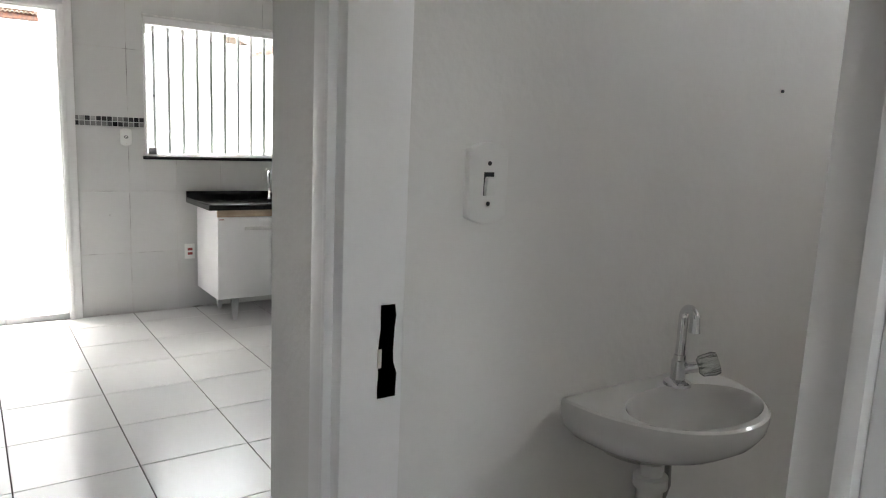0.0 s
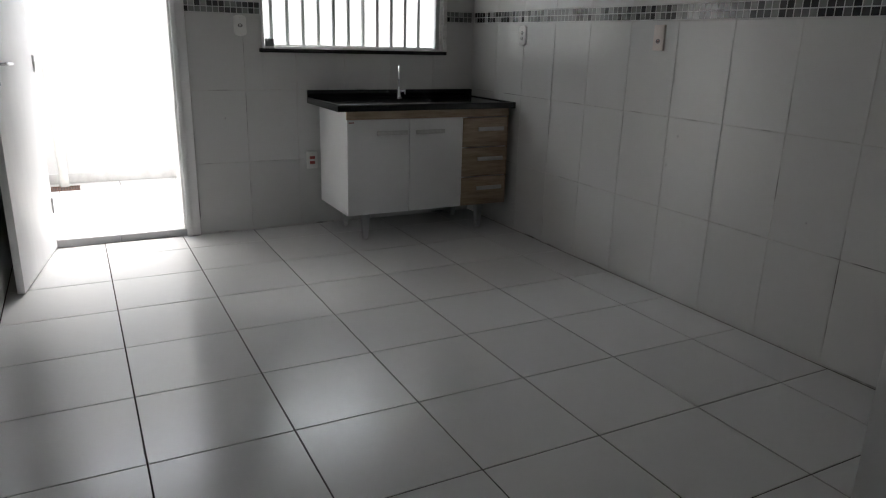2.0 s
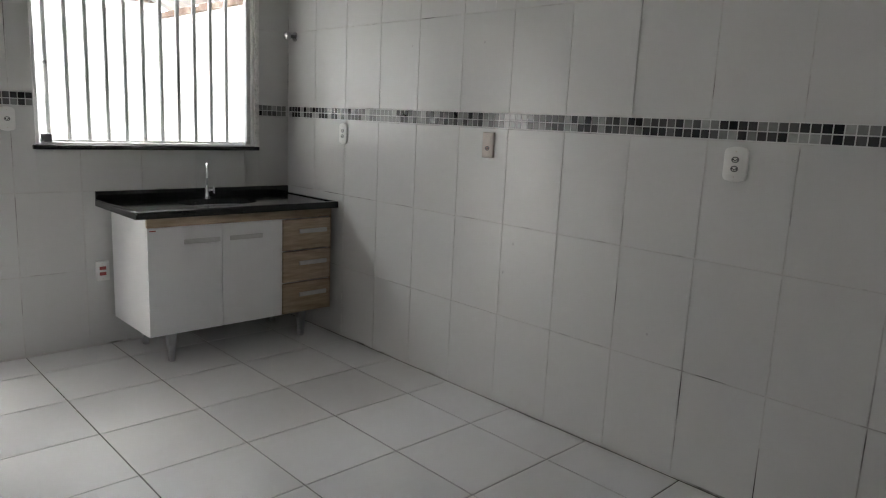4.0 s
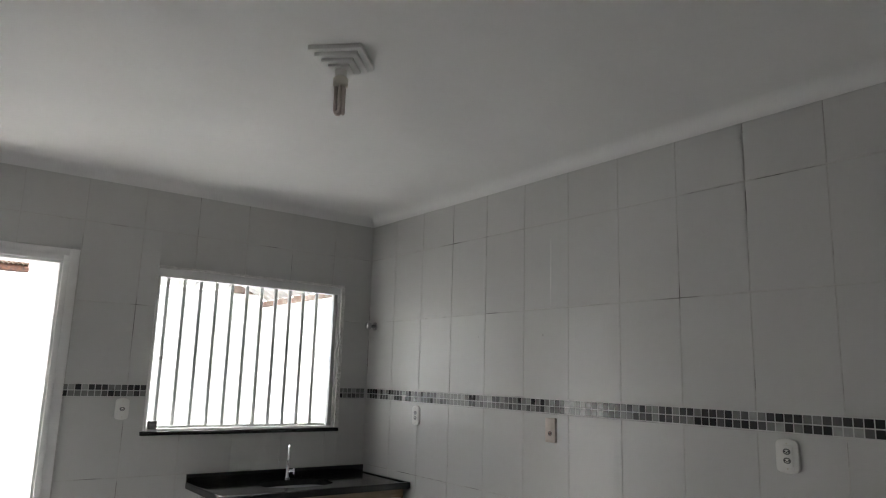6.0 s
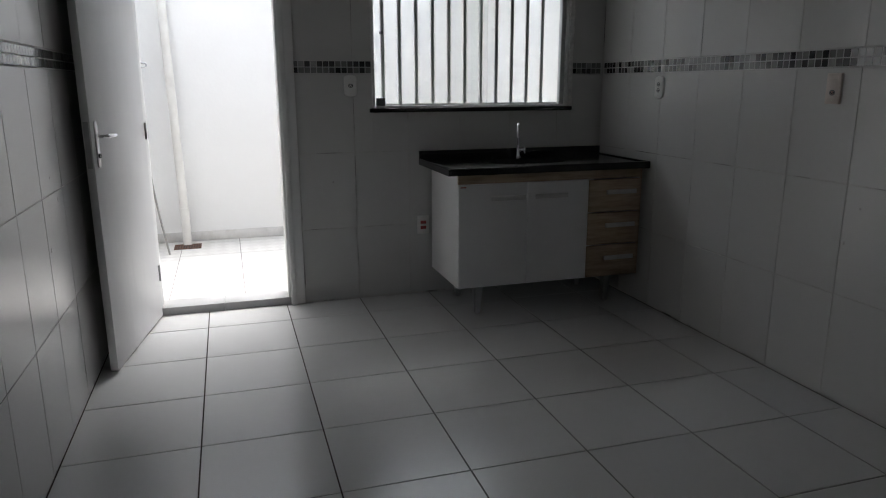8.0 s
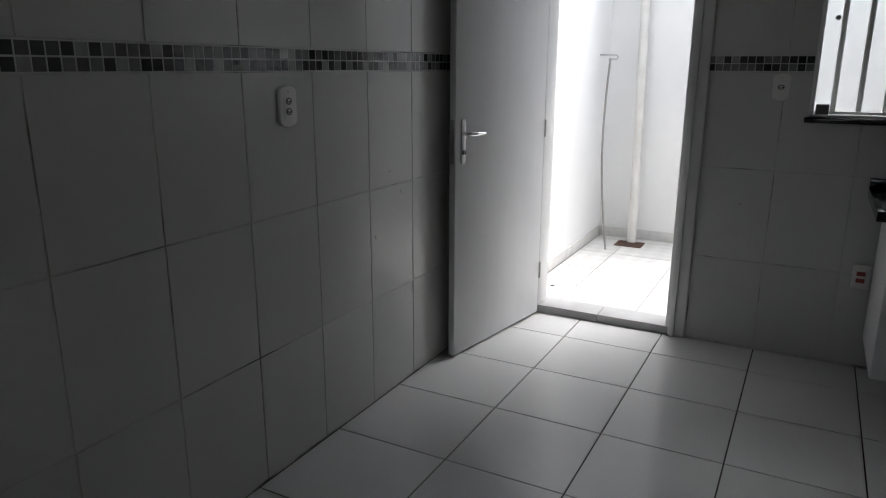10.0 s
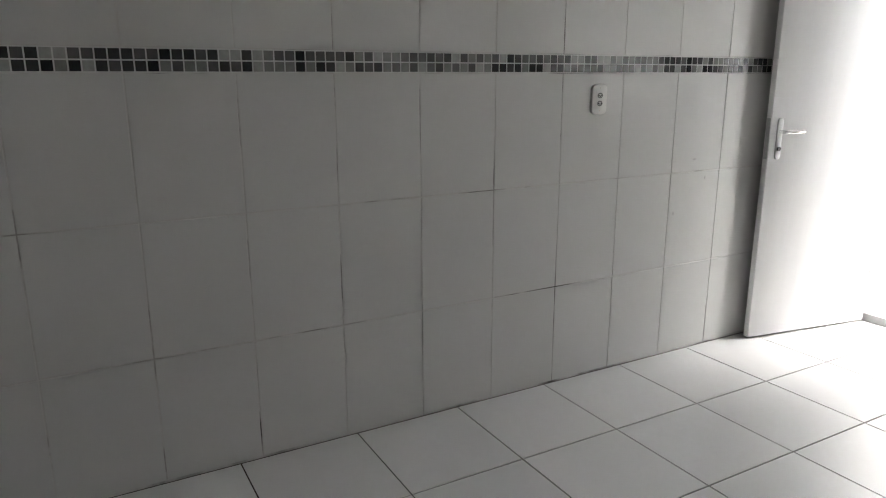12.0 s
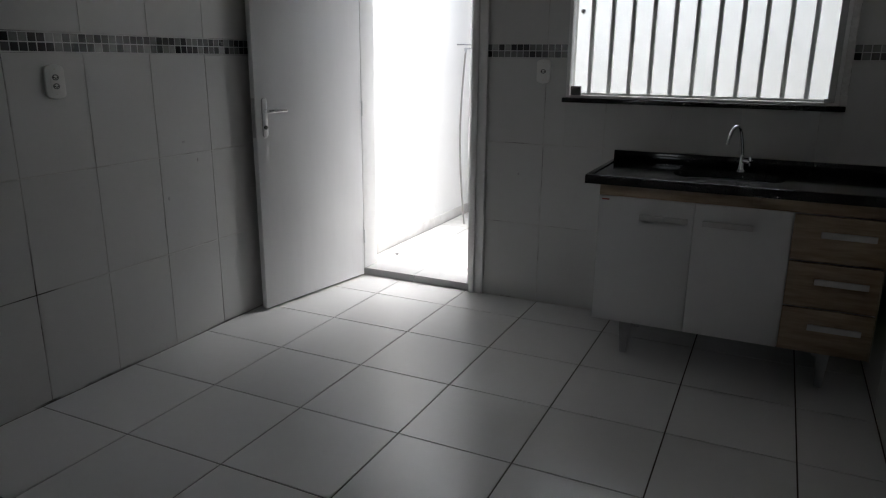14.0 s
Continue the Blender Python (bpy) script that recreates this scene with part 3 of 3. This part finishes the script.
for k in range(3):
    a = radians(40 + 120 * k)
    c, s = math.cos(a), math.sin(a)
    px, py = -s, c
    pts = [(0.014 * c + 0.009 * px, 0.014 * s + 0.009 * py, -0.12), (0.014 * c + 0.009 * px, 0.014 * s + 0.009 * py, -0.215)]
    pts += [(0.014 * c + 0.009 * math.cos(radians(u)) * px, 0.014 * s + 0.009 * math.cos(radians(u)) * py, -0.215 - 0.009 * math.sin(radians(u))) for u in range(30, 180, 30)]
    pts += [(0.014 * c - 0.009 * px, 0.014 * s - 0.009 * py, -0.215), (0.014 * c - 0.009 * px, 0.014 * s - 0.009 * py, -0.12)]
    tube("bulb_tube", pts, 0.006, M_TUBE, lamp, 10)

# ---- washroom doorway ----
wc_frame = thing("washroom_door_frame", "white painted washroom door frame with empty strike slot", "door frame")
boxes("jamb", [(HX - 0.012, HX + 0.086, JN, JN + 0.030, 0, 2.10), (HX - 0.012, HX + 0.086, JS - 0.030, JS, 0, 2.10), (HX - 0.012, HX + 0.086, JS, JN, 2.10, 2.13)], M_JOINERY, wc_frame, 0.003)
boxes("casing", [(HX - 0.024, HX - 0.001, JN + 0.030, JN + 0.042, 0, 2.14), (HX - 0.016, HX - 0.001, JN + 0.042, JN + 0.095, 0, 2.195),
                 (HX - 0.024, HX - 0.001, JS - 0.042, JS - 0.030, 0, 2.14), (HX - 0.016, HX - 0.001, JS - 0.095, JS - 0.042, 0, 2.195), (HX - 0.016, HX - 0.001, JS - 0.042, JN + 0.042, 2.14, 2.195)], M_JOINERY, wc_frame, 0.003)
box("stop", HX + 0.045, HX + 0.062, JS, JS + 0.010, 0, 2.10, M_JOINERY, wc_frame, 0.002)
bm = bmesh.new()
rng = random.Random(4)
rim = []
for i in range(9):
    rim.append((HX + 0.046 + rng.uniform(-0.002, 0.002), 1.020 + 0.135 * i / 8))
for i in range(9):
    rim.append((HX + 0.072 + rng.uniform(-0.004, 0.004), 1.155 - 0.135 * i / 8))
bm.faces.new([bm.verts.new((x, JN - 0.001, z)) for x, z in rim])
bmesh.ops.solidify(bm, geom=bm.faces[:], thickness=0.0006)
done("strike_slot", bm, M_HOLE, wc_frame)
box("strike_chip", HX + 0.044, HX + 0.050, JN - 0.002, JN, 1.065, 1.092, M_CREAM, wc_frame)

switch = thing("light_switch", "white plastic light switch plate on the washroom wall", "switch", pose(1.005, WCY, 1.318))
prism("plate", rounded(0.078, 0.112, 0.005, 0.009), 0.012, M_PLASTIC, switch, 0.003)
box("rocker", -0.0085, 0.0085, -0.020, -0.011, -0.017, 0.013, M_PLASTIC, switch, 0.002, 2, pose(0, 0, 0, 8, 0, 0))
box("slot", -0.010, 0.010, -0.0125, -0.0115, -0.019, 0.018, M_BLACK, switch)
for z in (0.032, -0.032):
    tube("screw", [(0, -0.011, z), (0, -0.0135, z)], 0.0036, M_BLACK, switch, 10)


def basin():
    """A wall-hung half-round basin: flat rim, oval bowl, tapering underside."""
    b = thing("wash_basin", "small white china wash basin hung on the washroom wall", "basin", pose(BX, WCY, BZ))
    n = 56
    def rimpt(t, s, back=0.0):
        x = BA * s * math.copysign(abs(math.cos(t)) ** 0.95, math.cos(t))
        y = -BB * s * abs(math.sin(t)) ** 0.9 if math.sin(t) >= 0 else 0
        return x, y
    angs = [math.pi * i / 36 for i in range(37)]
    def outer(s, z, yoff=0.0):
        pts = [rimpt(t, s) for t in angs]
        backs = [(-BA * s + 2 * BA * s * i / 19, 0) for i in range(1, 19)]
        return [(x, y + yoff, z) for x, y in pts + backs]
    k = len(angs) + 18
    def inner(a, c, cy, z):
        out = []
        for x, y, _ in outer(1.0, z):
            t = math.atan2(y - cy, x)
            out.append((a * math.cos(t), cy + c * math.sin(t), z))
        return out
    levels = [inner(0.03, 0.03, -0.145, -0.105), inner(0.08, 0.05, -0.14, -0.09), inner(0.118, 0.068, -0.141, -0.070), inner(0.142, 0.085, -0.142, -0.034), inner(0.150, 0.092, -0.143, -0.012), inner(0.157, 0.097, -0.144, -0.001),
              outer(0.975, 0.0), outer(0.995, -0.004), outer(1.0, -0.012), outer(0.985, -0.034), outer(0.93, -0.056), outer(0.78, -0.085), outer(0.60, -0.108), outer(0.42, -0.128), outer(0.30, -0.145)]
    bm = bmesh.new()
    rows = [[bm.verts.new(p) for p in lv] for lv in levels]
    for r, q in zip(rows, rows[1:]):
        for j in range(k):
            bm.faces.new((r[j], r[(j + 1) % k], q[(j + 1) % k], q[j]))
    bm.faces.new(rows[0])
    bm.faces.new(rows[-1])
    done("bowl", bm, M_CERAMIC, b, True)
    tube("drain", [(0, -0.145, -0.104), (0, -0.145, -0.1005)], 0.022, M_CHROME, b, 18)
    tube("trap", [(0, -0.06, -0.150), (0, -0.06, -0.175), (0, -0.06, -0.177), (0, -0.06, -0.20), (0, -0.06, -0.202), (0, -0.06, -0.32)], [0.022, 0.022, 0.034, 0.034, 0.026, 0.026], M_PVC, b, 18)
    tube("trap_pipe", [(0, -0.06, -0.32), (0, -0.06, -0.36), (0, -0.04, -0.38), (0, 0.0, -0.38)], 0.022, M_PVC, b, 14)
    tube("supply_hose", [(0.06, -0.05, -0.10), (0.07, -0.05, -0.22), (0.05, -0.03, -0.34), (0.02, 0.0, -0.36)], 0.007, M_HOSE, b, 10)
    tp = thing("basin_tap", "chrome basin tap with clear fluted knob on the basin", "tap", pose(BX + 0.062, WCY - 0.055, BZ, 0, 0, -25))
    tube("base", [(0, 0, 0), (0, 0, 0.006), (0, 0, 0.012)], [0.028, 0.027, 0.018], M_CHROME, tp, 20)
    tube("body", [(0, 0, 0.01), (0, 0, 0.05), (0, 0, 0.052), (0, 0, 0.062)], [0.015, 0.015, 0.012, 0.012], M_CHROME, tp, 16)
    tube("spout", [(0, 0, 0.06), (0, 0, 0.135)] + arc((0, -0.022, 0.138), 0.022, 0, 180, 10, "yz") + [(0, -0.044, 0.120)], [0.0095] * 13 + [0.011], M_CHROME, tp, 14)
    tube("stem", [(0, 0, 0.030), (0.034, -0.012, 0.040)], 0.011, M_CHROME, tp, 14)
    bm = bmesh.new()
    rr = []
    ax = Vector((0.034, -0.012, 0.012)).normalized()
    u = ax.orthogonal().normalized()
    v = ax.cross(u)
    for d, r in ((0.0, 0.014), (0.006, 0.021), (0.030, 0.024), (0.040, 0.021), (0.042, 0.008)):
        rr.append([bm.verts.new(Vector((0.034, -0.012, 0.040)) + ax * d + (u * math.cos(2 * math.pi * j / 24) + v * math.sin(2 * math.pi * j / 24)) * r * (1.0 if j % 3 else 0.82)) for j in range(24)])
    for r, q in zip(rr, rr[1:]):
        for j in range(24):
            bm.faces.new((r[j], r[(j + 1) % 24], q[(j + 1) % 24], q[j]))
    bm.faces.new(rr[0])
    bm.faces.new(rr[-1])
    done("knob", bm, M_ACRYL, tp, True)


BX, BZ, BA, BB = 1.417, 0.918, 0.205, 0.262
basin()
nail = tagged(tube("wall_plug", [(1.826, WCY, 1.521), (1.826, WCY - 0.004, 1.521)], 0.0035, M_BLACK), "dark empty screw hole plug in the wall", "wall plug")

# ---- yard things ----
pipe = thing("downpipe", "white plastic downpipe on the yard wall", "downpipe")
tube("pipe", [(0.182, YY - 0.16, YZ + 0.004), (0.170, YY - 0.12, 0.40), (0.130, YY - 0.055, 2.05)], 0.036, M_PVC, pipe, 20)
tube("socket", [(0.130, YY - 0.055, 2.05), (0.128, YY - 0.052, 2.18)], 0.041, M_ALU, pipe, 20)
tube("collar", [(0.1765, YY - 0.140, 0.20), (0.1745, YY - 0.135, 0.27)], 0.040, M_PVC, pipe, 20)
drain = thing("floor_drain", "rusty iron floor drain grate in the yard", "drain", pose(0.185, YY - 0.24, YZ))
boxes("frame", [(-0.11, 0.11, -0.09, -0.075, 0, 0.007), (-0.11, 0.11, 0.075, 0.09, 0, 0.007), (-0.11, -0.095, -0.075, 0.075, 0, 0.007), (0.095, 0.11, -0.075, 0.075, 0, 0.007)], M_RUST_SHADE, drain, 0.001)
box("pit", -0.095, 0.095, -0.075, 0.075, 0.0005, 0.002, M_HOLE, drain)
for i in range(9):
    x = -0.084 + 0.021 * i
    box("slat", x - 0.005, x + 0.005, -0.075, 0.075, 0.002, 0.006, M_RUST_SHADE, drain)
rod = thing("water_pipe", "thin grey bent pipe standing in the yard corner", "pipe")
hook = [(YX0, 2.02, 1.478), (YX0 + 0.125, 2.02, 1.478)] + [(YX0 + 0.125 + 0.016 * math.sin(radians(a)), 2.02, 1.462 + 0.016 * math.cos(radians(a))) for a in range(30, 181, 30)] + [(YX0 + 0.075, 2.02, 1.446)]
tube("hook", hook, 0.0065, M_STEEL, rod, 10)
tube("joint", [(YX0 + 0.082, 2.018, 1.412), (YX0 + 0.078, 2.02, 1.452)], 0.0105, M_STEEL, rod, 10)
hp = []
for i in range(15):
    u = i / 14
    hp.append((YX0 + 0.080 + 0.125 * u - 0.045 * math.sin(u * math.pi), 2.02 - 0.255 * u, 1.42 - u * (1.42 - YZ - 0.008)))
tube("stem", hp, 0.0080, M_HOSE, rod, 10)
tagged(tube("floor_hole", [(-0.003, 0.672, YZ), (-0.003, 0.672, YZ + 0.003)], 0.016, M_BLACK), "small dark round drain hole in the yard tiles", "drain hole")

# the house's own eave over the back door
own = thing("house_eave", "beige boarded eave of the house over the back door", "roof")
bm = bmesh.new()
ring = [(0.15, 2.33), (0.82, 2.285), (0.82, 2.36), (0.15, 2.46)]
ends = [[bm.verts.new((x, y, z)) for y, z in ring] for x in (YX0, YX1)]
for k in range(4):
    bm.faces.new((ends[0][k], ends[0][(k + 1) % 4], ends[1][(k + 1) % 4], ends[1][k]))
bm.faces.new(ends[0][::-1])
bm.faces.new(ends[1])
done("soffit", bm, M_SOFFIT, own)

# eave of the neighbour's roof behind the end wall
eave = thing("roof_eave", "weathered clay tile eave with white fascia above the yard wall", "roof")
box("fascia", YX0 + 0.01, 2.98, YY - 0.03, YY + 0.14, 2.202, 2.295, M_PLASTER, eave, 0.004)
def sheet(name, u0, u1, period, amp, low, high, place, material, parent):
    """A corrugated roof sheet: waves along u, rising from low to high, each given as (out, z)."""
    n = int((u1 - u0) / period * 8)
    bm = bmesh.new()
    rows = [[bm.verts.new(place(u0 + (u1 - u0) * i / n, o, z + dz + amp * math.sin(2 * math.pi * (u1 - u0) * i / n / period))) for i in range(n + 1)] for (o, z), dz in ((low, 0), (high, 0), (high, 0.008), (low, 0.008))]
    for r, q in zip(rows, rows[1:] + rows[:1]):
        for i in range(n):
            bm.faces.new((r[i], r[i + 1], q[i + 1], q[i]))
    for i in (0, n):
        bm.faces.new([r[i] for r in rows])
    return done(name, bm, material, parent, True)


along_x = lambda u, o, z: (u, YY + o, z)
along_y = lambda u, o, z: (YX1 + o, u, z)
sheet("roof_tile", YX0 + 0.02, 0.955, 0.036, 0.007, (-0.055, 2.362), (0.5, 2.375), along_x, M_CLAY, eave)
sheet("roof_tile", YX0 + 0.02, 0.955, 0.041, 0.006, (-0.040, 2.392), (0.5, 2.405), along_x, M_CLAY, eave)
# dark backing: the shade between the roof tiles is in its colour
box("shadow_board", YX0 + 0.02, 0.955, YY - 0.005, YY + 0.02, 2.338, 2.42, M_RUST_SHADE, eave)
sheet("roof_sheet", 1.025, YX1 - 0.28, 0.15, 0.020, (0.05, 2.318), (-0.42, 2.530), along_x, M_SHEET, eave)
side_roof = thing("side_roof", "pale corrugated roof sheet above the yard wall", "roof")
sheet("roof_sheet", 0.25, YY - 0.05, 0.15, 0.020, (0.06, 2.240), (-0.30, 2.400), along_y, M_SHEET, side_roof)
box("rafter", YX1 - 0.30, YX1 - 0.03, YY - 0.12, YY - 0.06, 2.215, 2.262, M_PLASTER, side_roof, 0.003)
# dark strip painted as the shadow line under the tile ends
box("gap_shade_strip", YX0 + 0.02, 0.955, YY - 0.045, YY + 0.03, 2.300, 2.338, M_RUST_SHADE, eave, 0.003)
# plain clay block stands in for the dark roof tile at the corner
box("corner_tile_block", 2.72, 2.96, YY - 0.05, YY + 0.05, 2.297, 2.37, M_CLAY, eave, 0.006)
boxes("board", [(YX0 + 0.01, 0.96, -0.45, 0.0, 0, 0.015)], M_SOFFIT, eave, 0.002, pose(0, YY - 0.03, 2.415, -20, 0, 0))
boxes("bracket", [(0.960, 1.020, -0.028, 0.028, -0.11, 0.18)], M_PLASTER, eave, 0.003, pose(0, YY - 0.062, 2.36, 28, 0, 0))

# worn marks and old fixings on the tiles
def mark(m, w, h, material, label):
    out = [(w / 2 * math.cos(2 * math.pi * k / 9) * (0.8 + 0.2 * (k % 2)), h / 2 * math.sin(2 * math.pi * k / 9)) for k in range(9)]
    tagged(prism("wall_mark", out, 0.0009, material, None, 0, m), label, "wall mark", "old marks on the tiles")


for y, z, w, h in ((-2.054, 0.822, 0.012, 0.012), (-2.0, 0.672, 0.010, 0.016), (-2.803, 0.563, 0.012, 0.010), (-1.795, 1.772, 0.012, 0.014), (-1.262, 1.777, 0.010, 0.012)):
    mark(EAST(y, z), w, h, M_SCUFF, "small dark plugged drill hole in a tile")
mark(EAST(-1.855, 2.11), 0.007, 0.38, M_PLASTIC, "thin upright streak of white filler on tiles")
for y, z, w, h in ((-1.248, 0.968, 0.022, 0.010), (-1.167, 0.875, 0.010, 0.020), (-1.364, 0.716, 0.012, 0.018)):
    mark(WEST(y, z), w, h, M_SCUFF, "small grey scuff mark on a white tile")
mark(pose(1.16, 0, 0.737), 0.012, 0.014, M_SCUFF, "small dark plugged drill hole in a tile")

cope = thing("wall_coping", "weathered clay coping on the yard wall", "coping")
for i in range(10):
    y = 0.16 + 0.205 * i
    box("coping_tile", YX1 - 0.03 - 0.008 * (i % 3), YX1 + 0.17, y, y + 0.2, 2.165, 2.21 + 0.006 * (i % 2), M_CLAY, cope, 0.006)

# ---- tiles, one by one ----
mesh_cache = {}


def tile_mesh(name, w, h, material, chamfer=0.0008, th=0.007):
    """A tile lying in x and z, its face at y = 0, its back at y = th, centred."""
    key = (round(w, 3), round(h, 3), material.name)
    if key not in mesh_cache:
        a, b, c = w / 2, h / 2, chamfer
        v = [(-a, c, -b), (a, c, -b), (a, c, b), (-a, c, b), (-a + c, 0, -b + c), (a - c, 0, -b + c), (a - c, 0, b - c), (-a + c, 0, b - c), (-a, th, -b), (a, th, -b), (a, th, b), (-a, th, b)]
        f = [(4, 5, 6, 7)] + [(i, (i + 1) % 4, 4 + (i + 1) % 4, 4 + i) for i in range(4)] + [(8 + i, 8 + (i + 1) % 4, (i + 1) % 4, i) for i in range(4)]
        me = bpy.data.meshes.new(name)
        me.from_pydata(v, [], f)
        me.materials.append(material)
        mesh_cache[key] = me
    return mesh_cache[key]


def clipped(rect, holes):
    """The parts of a rectangle that lie outside the holes."""
    out = [rect]
    for h in holes:
        rest = []
        for u0, u1, v0, v1 in out:
            if u1 <= h[0] or u0 >= h[1] or v1 <= h[2] or v0 >= h[3]:
                rest.append((u0, u1, v0, v1))
                continue
            if u0 < h[0]:
                rest.append((u0, h[0], v0, v1))
            if u1 > h[1]:
                rest.append((h[1], u1, v0, v1))
            a, b = max(u0, h[0]), min(u1, h[1])
            if v0 < h[2]:
                rest.append((a, b, v0, h[2]))
            if v1 > h[3]:
                rest.append((a, b, h[3], v1))
        out = rest
    return [r for r in out if r[1] - r[0] > 0.008 and r[3] - r[2] > 0.008]


def lay(parent, name, us, vs, place, material, gap, holes=(), jitter=0.0, seed=1):
    r = random.Random(seed)
    for u0, u1 in zip(us, us[1:]):
        for v0, v1 in zip(vs, vs[1:]):
            for a, b, c, d in clipped((u0 + gap / 2, u1 - gap / 2, v0 + gap / 2, v1 - gap / 2), holes):
                ob = new(name, tile_mesh(name, b - a, d - c, material))
                ob.parent = parent
                ob.matrix_basis = place((a + b) / 2, (c + d) / 2) @ pose(0, r.uniform(-jitter, jitter) * 0.004, 0, r.uniform(-jitter, jitter), 0, r.uniform(-jitter, jitter))


def mosaic(parent, u0, u1, place, holes, seed):
    r = random.Random(seed)
    p = 0.0352
    n = int((u1 - u0) / p)
    strip = 0
    for i in range(n):
        if i % 9 == 0:
            strip = r.choice((0.0, 0.0, 0.0, 1.0))
        for j in range(2):
            a = u0 + i * p + 0.0022
            for a, b, c, d in clipped((a, a + p - 0.0044, 1.368 + j * 0.0352 + 0.0022, 1.368 + j * 0.0352 + 0.0330), holes):
                k = r.choice((1, 2, 3, 3, 4)) if strip else r.choice((0, 0, 1, 1, 1, 2, 2, 3, 3, 4))
                ob = new("mosaic_tile", tile_mesh("mosaic_tile", b - a, d - c, M_MOSAIC[k], 0.0006))
                ob.parent = parent
                ob.matrix_basis = place((a + b) / 2, (c + d) / 2)
    return n


def steps(a, b, first, pitch):
    """Joint positions from a to b on the grid first + k * pitch."""
    k = math.ceil((a - first) / pitch + 0.06)
    out = [a]
    while first + k * pitch < b - 0.02:
        out.append(first + k * pitch)
        k += 1
    return out + [b]


LOW, HIGH = [0.007, 0.455, 0.910, 1.366], [1.440, 1.912, 2.378, 2.66]
north = lambda u, v: pose(u, 0, v)
west = lambda u, v: pose(XL, u, v, 0, 0, 90)
east = lambda u, v: pose(XR, u, v, 0, 0, -90)
holes_n = [(DX0, DX1, -1, DZ), (WX0, WX1, WZ0 - 0.026, WZ1)]
holes_door = [(DX0 - 0.002, DX1 + 0.002, -1, DZ + 0.002), (WX0 - 0.002, WX1 + 0.002, WZ0 - 0.028, WZ1 + 0.004)]
for rows in (LOW, HIGH):
    lay(wall_back, "tile", steps(XL, XR, 0.306, 0.33), rows, north, M_TILE, 0.0042, holes_door, 0.07, 11)
    lay(wall_left, "tile", steps(KY, -0.001, -0.08 - 0.33 * 14, 0.33), rows, west, M_TILE, 0.0042, (), 0.07, 12)
    lay(wall_right, "tile", steps(KY, -0.001, -0.33 * 14, 0.33), rows, east, M_TILE, 0.0042, (), 0.07, 13)
for par, a, b, pl, hs, sd in ((wall_back, XL, XR, north, holes_door, 21), (wall_left, KY, -0.002, west, (), 22), (wall_right, KY, -0.002, east, (), 23)):
    mosaic(par, a, b, pl, hs, sd)
boxes("mosaic_bed", [(XL, DX0, 0.0009, T - 0.0002, 1.366, 1.440), (DX1, WX0, 0.0009, T - 0.0002, 1.366, 1.440), (WX1, XR, 0.0009, T - 0.0002, 1.366, 1.440)], M_MGROUT, wall_back)
box("mosaic_bed", XL - T + 0.0002, XL - 0.0009, KY, 0, 1.366, 1.440, M_MGROUT, wall_left)
box("mosaic_bed", XR + 0.0009, XR + T - 0.0002, KY, 0, 1.366, 1.440, M_MGROUT, wall_right)

flat = lambda u, v: pose(u, v, 0, -90, 0, 0)
fx = steps(XL, XR, 0.400, 0.450)
front = steps(-3.0, XR, 0.400 - 0.45 * 9, 0.450)
fy = steps(-6.4, 0.0, -0.296 - 0.452 * 14, 0.452)
lay(floor, "tile", fx, [v for v in fy if v > KY - 0.2], flat, M_FLOOR, 0.0054, [(HX, XR + 1, -9, KY)], 0.05, 31)
lay(floor, "tile", front, steps(SOUTH, [v for v in fy if v > KY - 0.2][0], -0.296 - 0.452 * 20, 0.452), flat, M_FLOOR, 0.0054, [(-4, XL - 0.15, KY - 0.02, 0)], 0.05, 32)
yflat = lambda u, v: pose(u, v, YZ, -90, 0, 0)
lay(yard_floor, "tile", steps(YX0 + 0.012, YX1, 0.14, 0.475), steps(0.15, YY - 0.012, 0.28, 0.475), yflat, M_DIAMOND, 0.006, (), 0.05, 33)
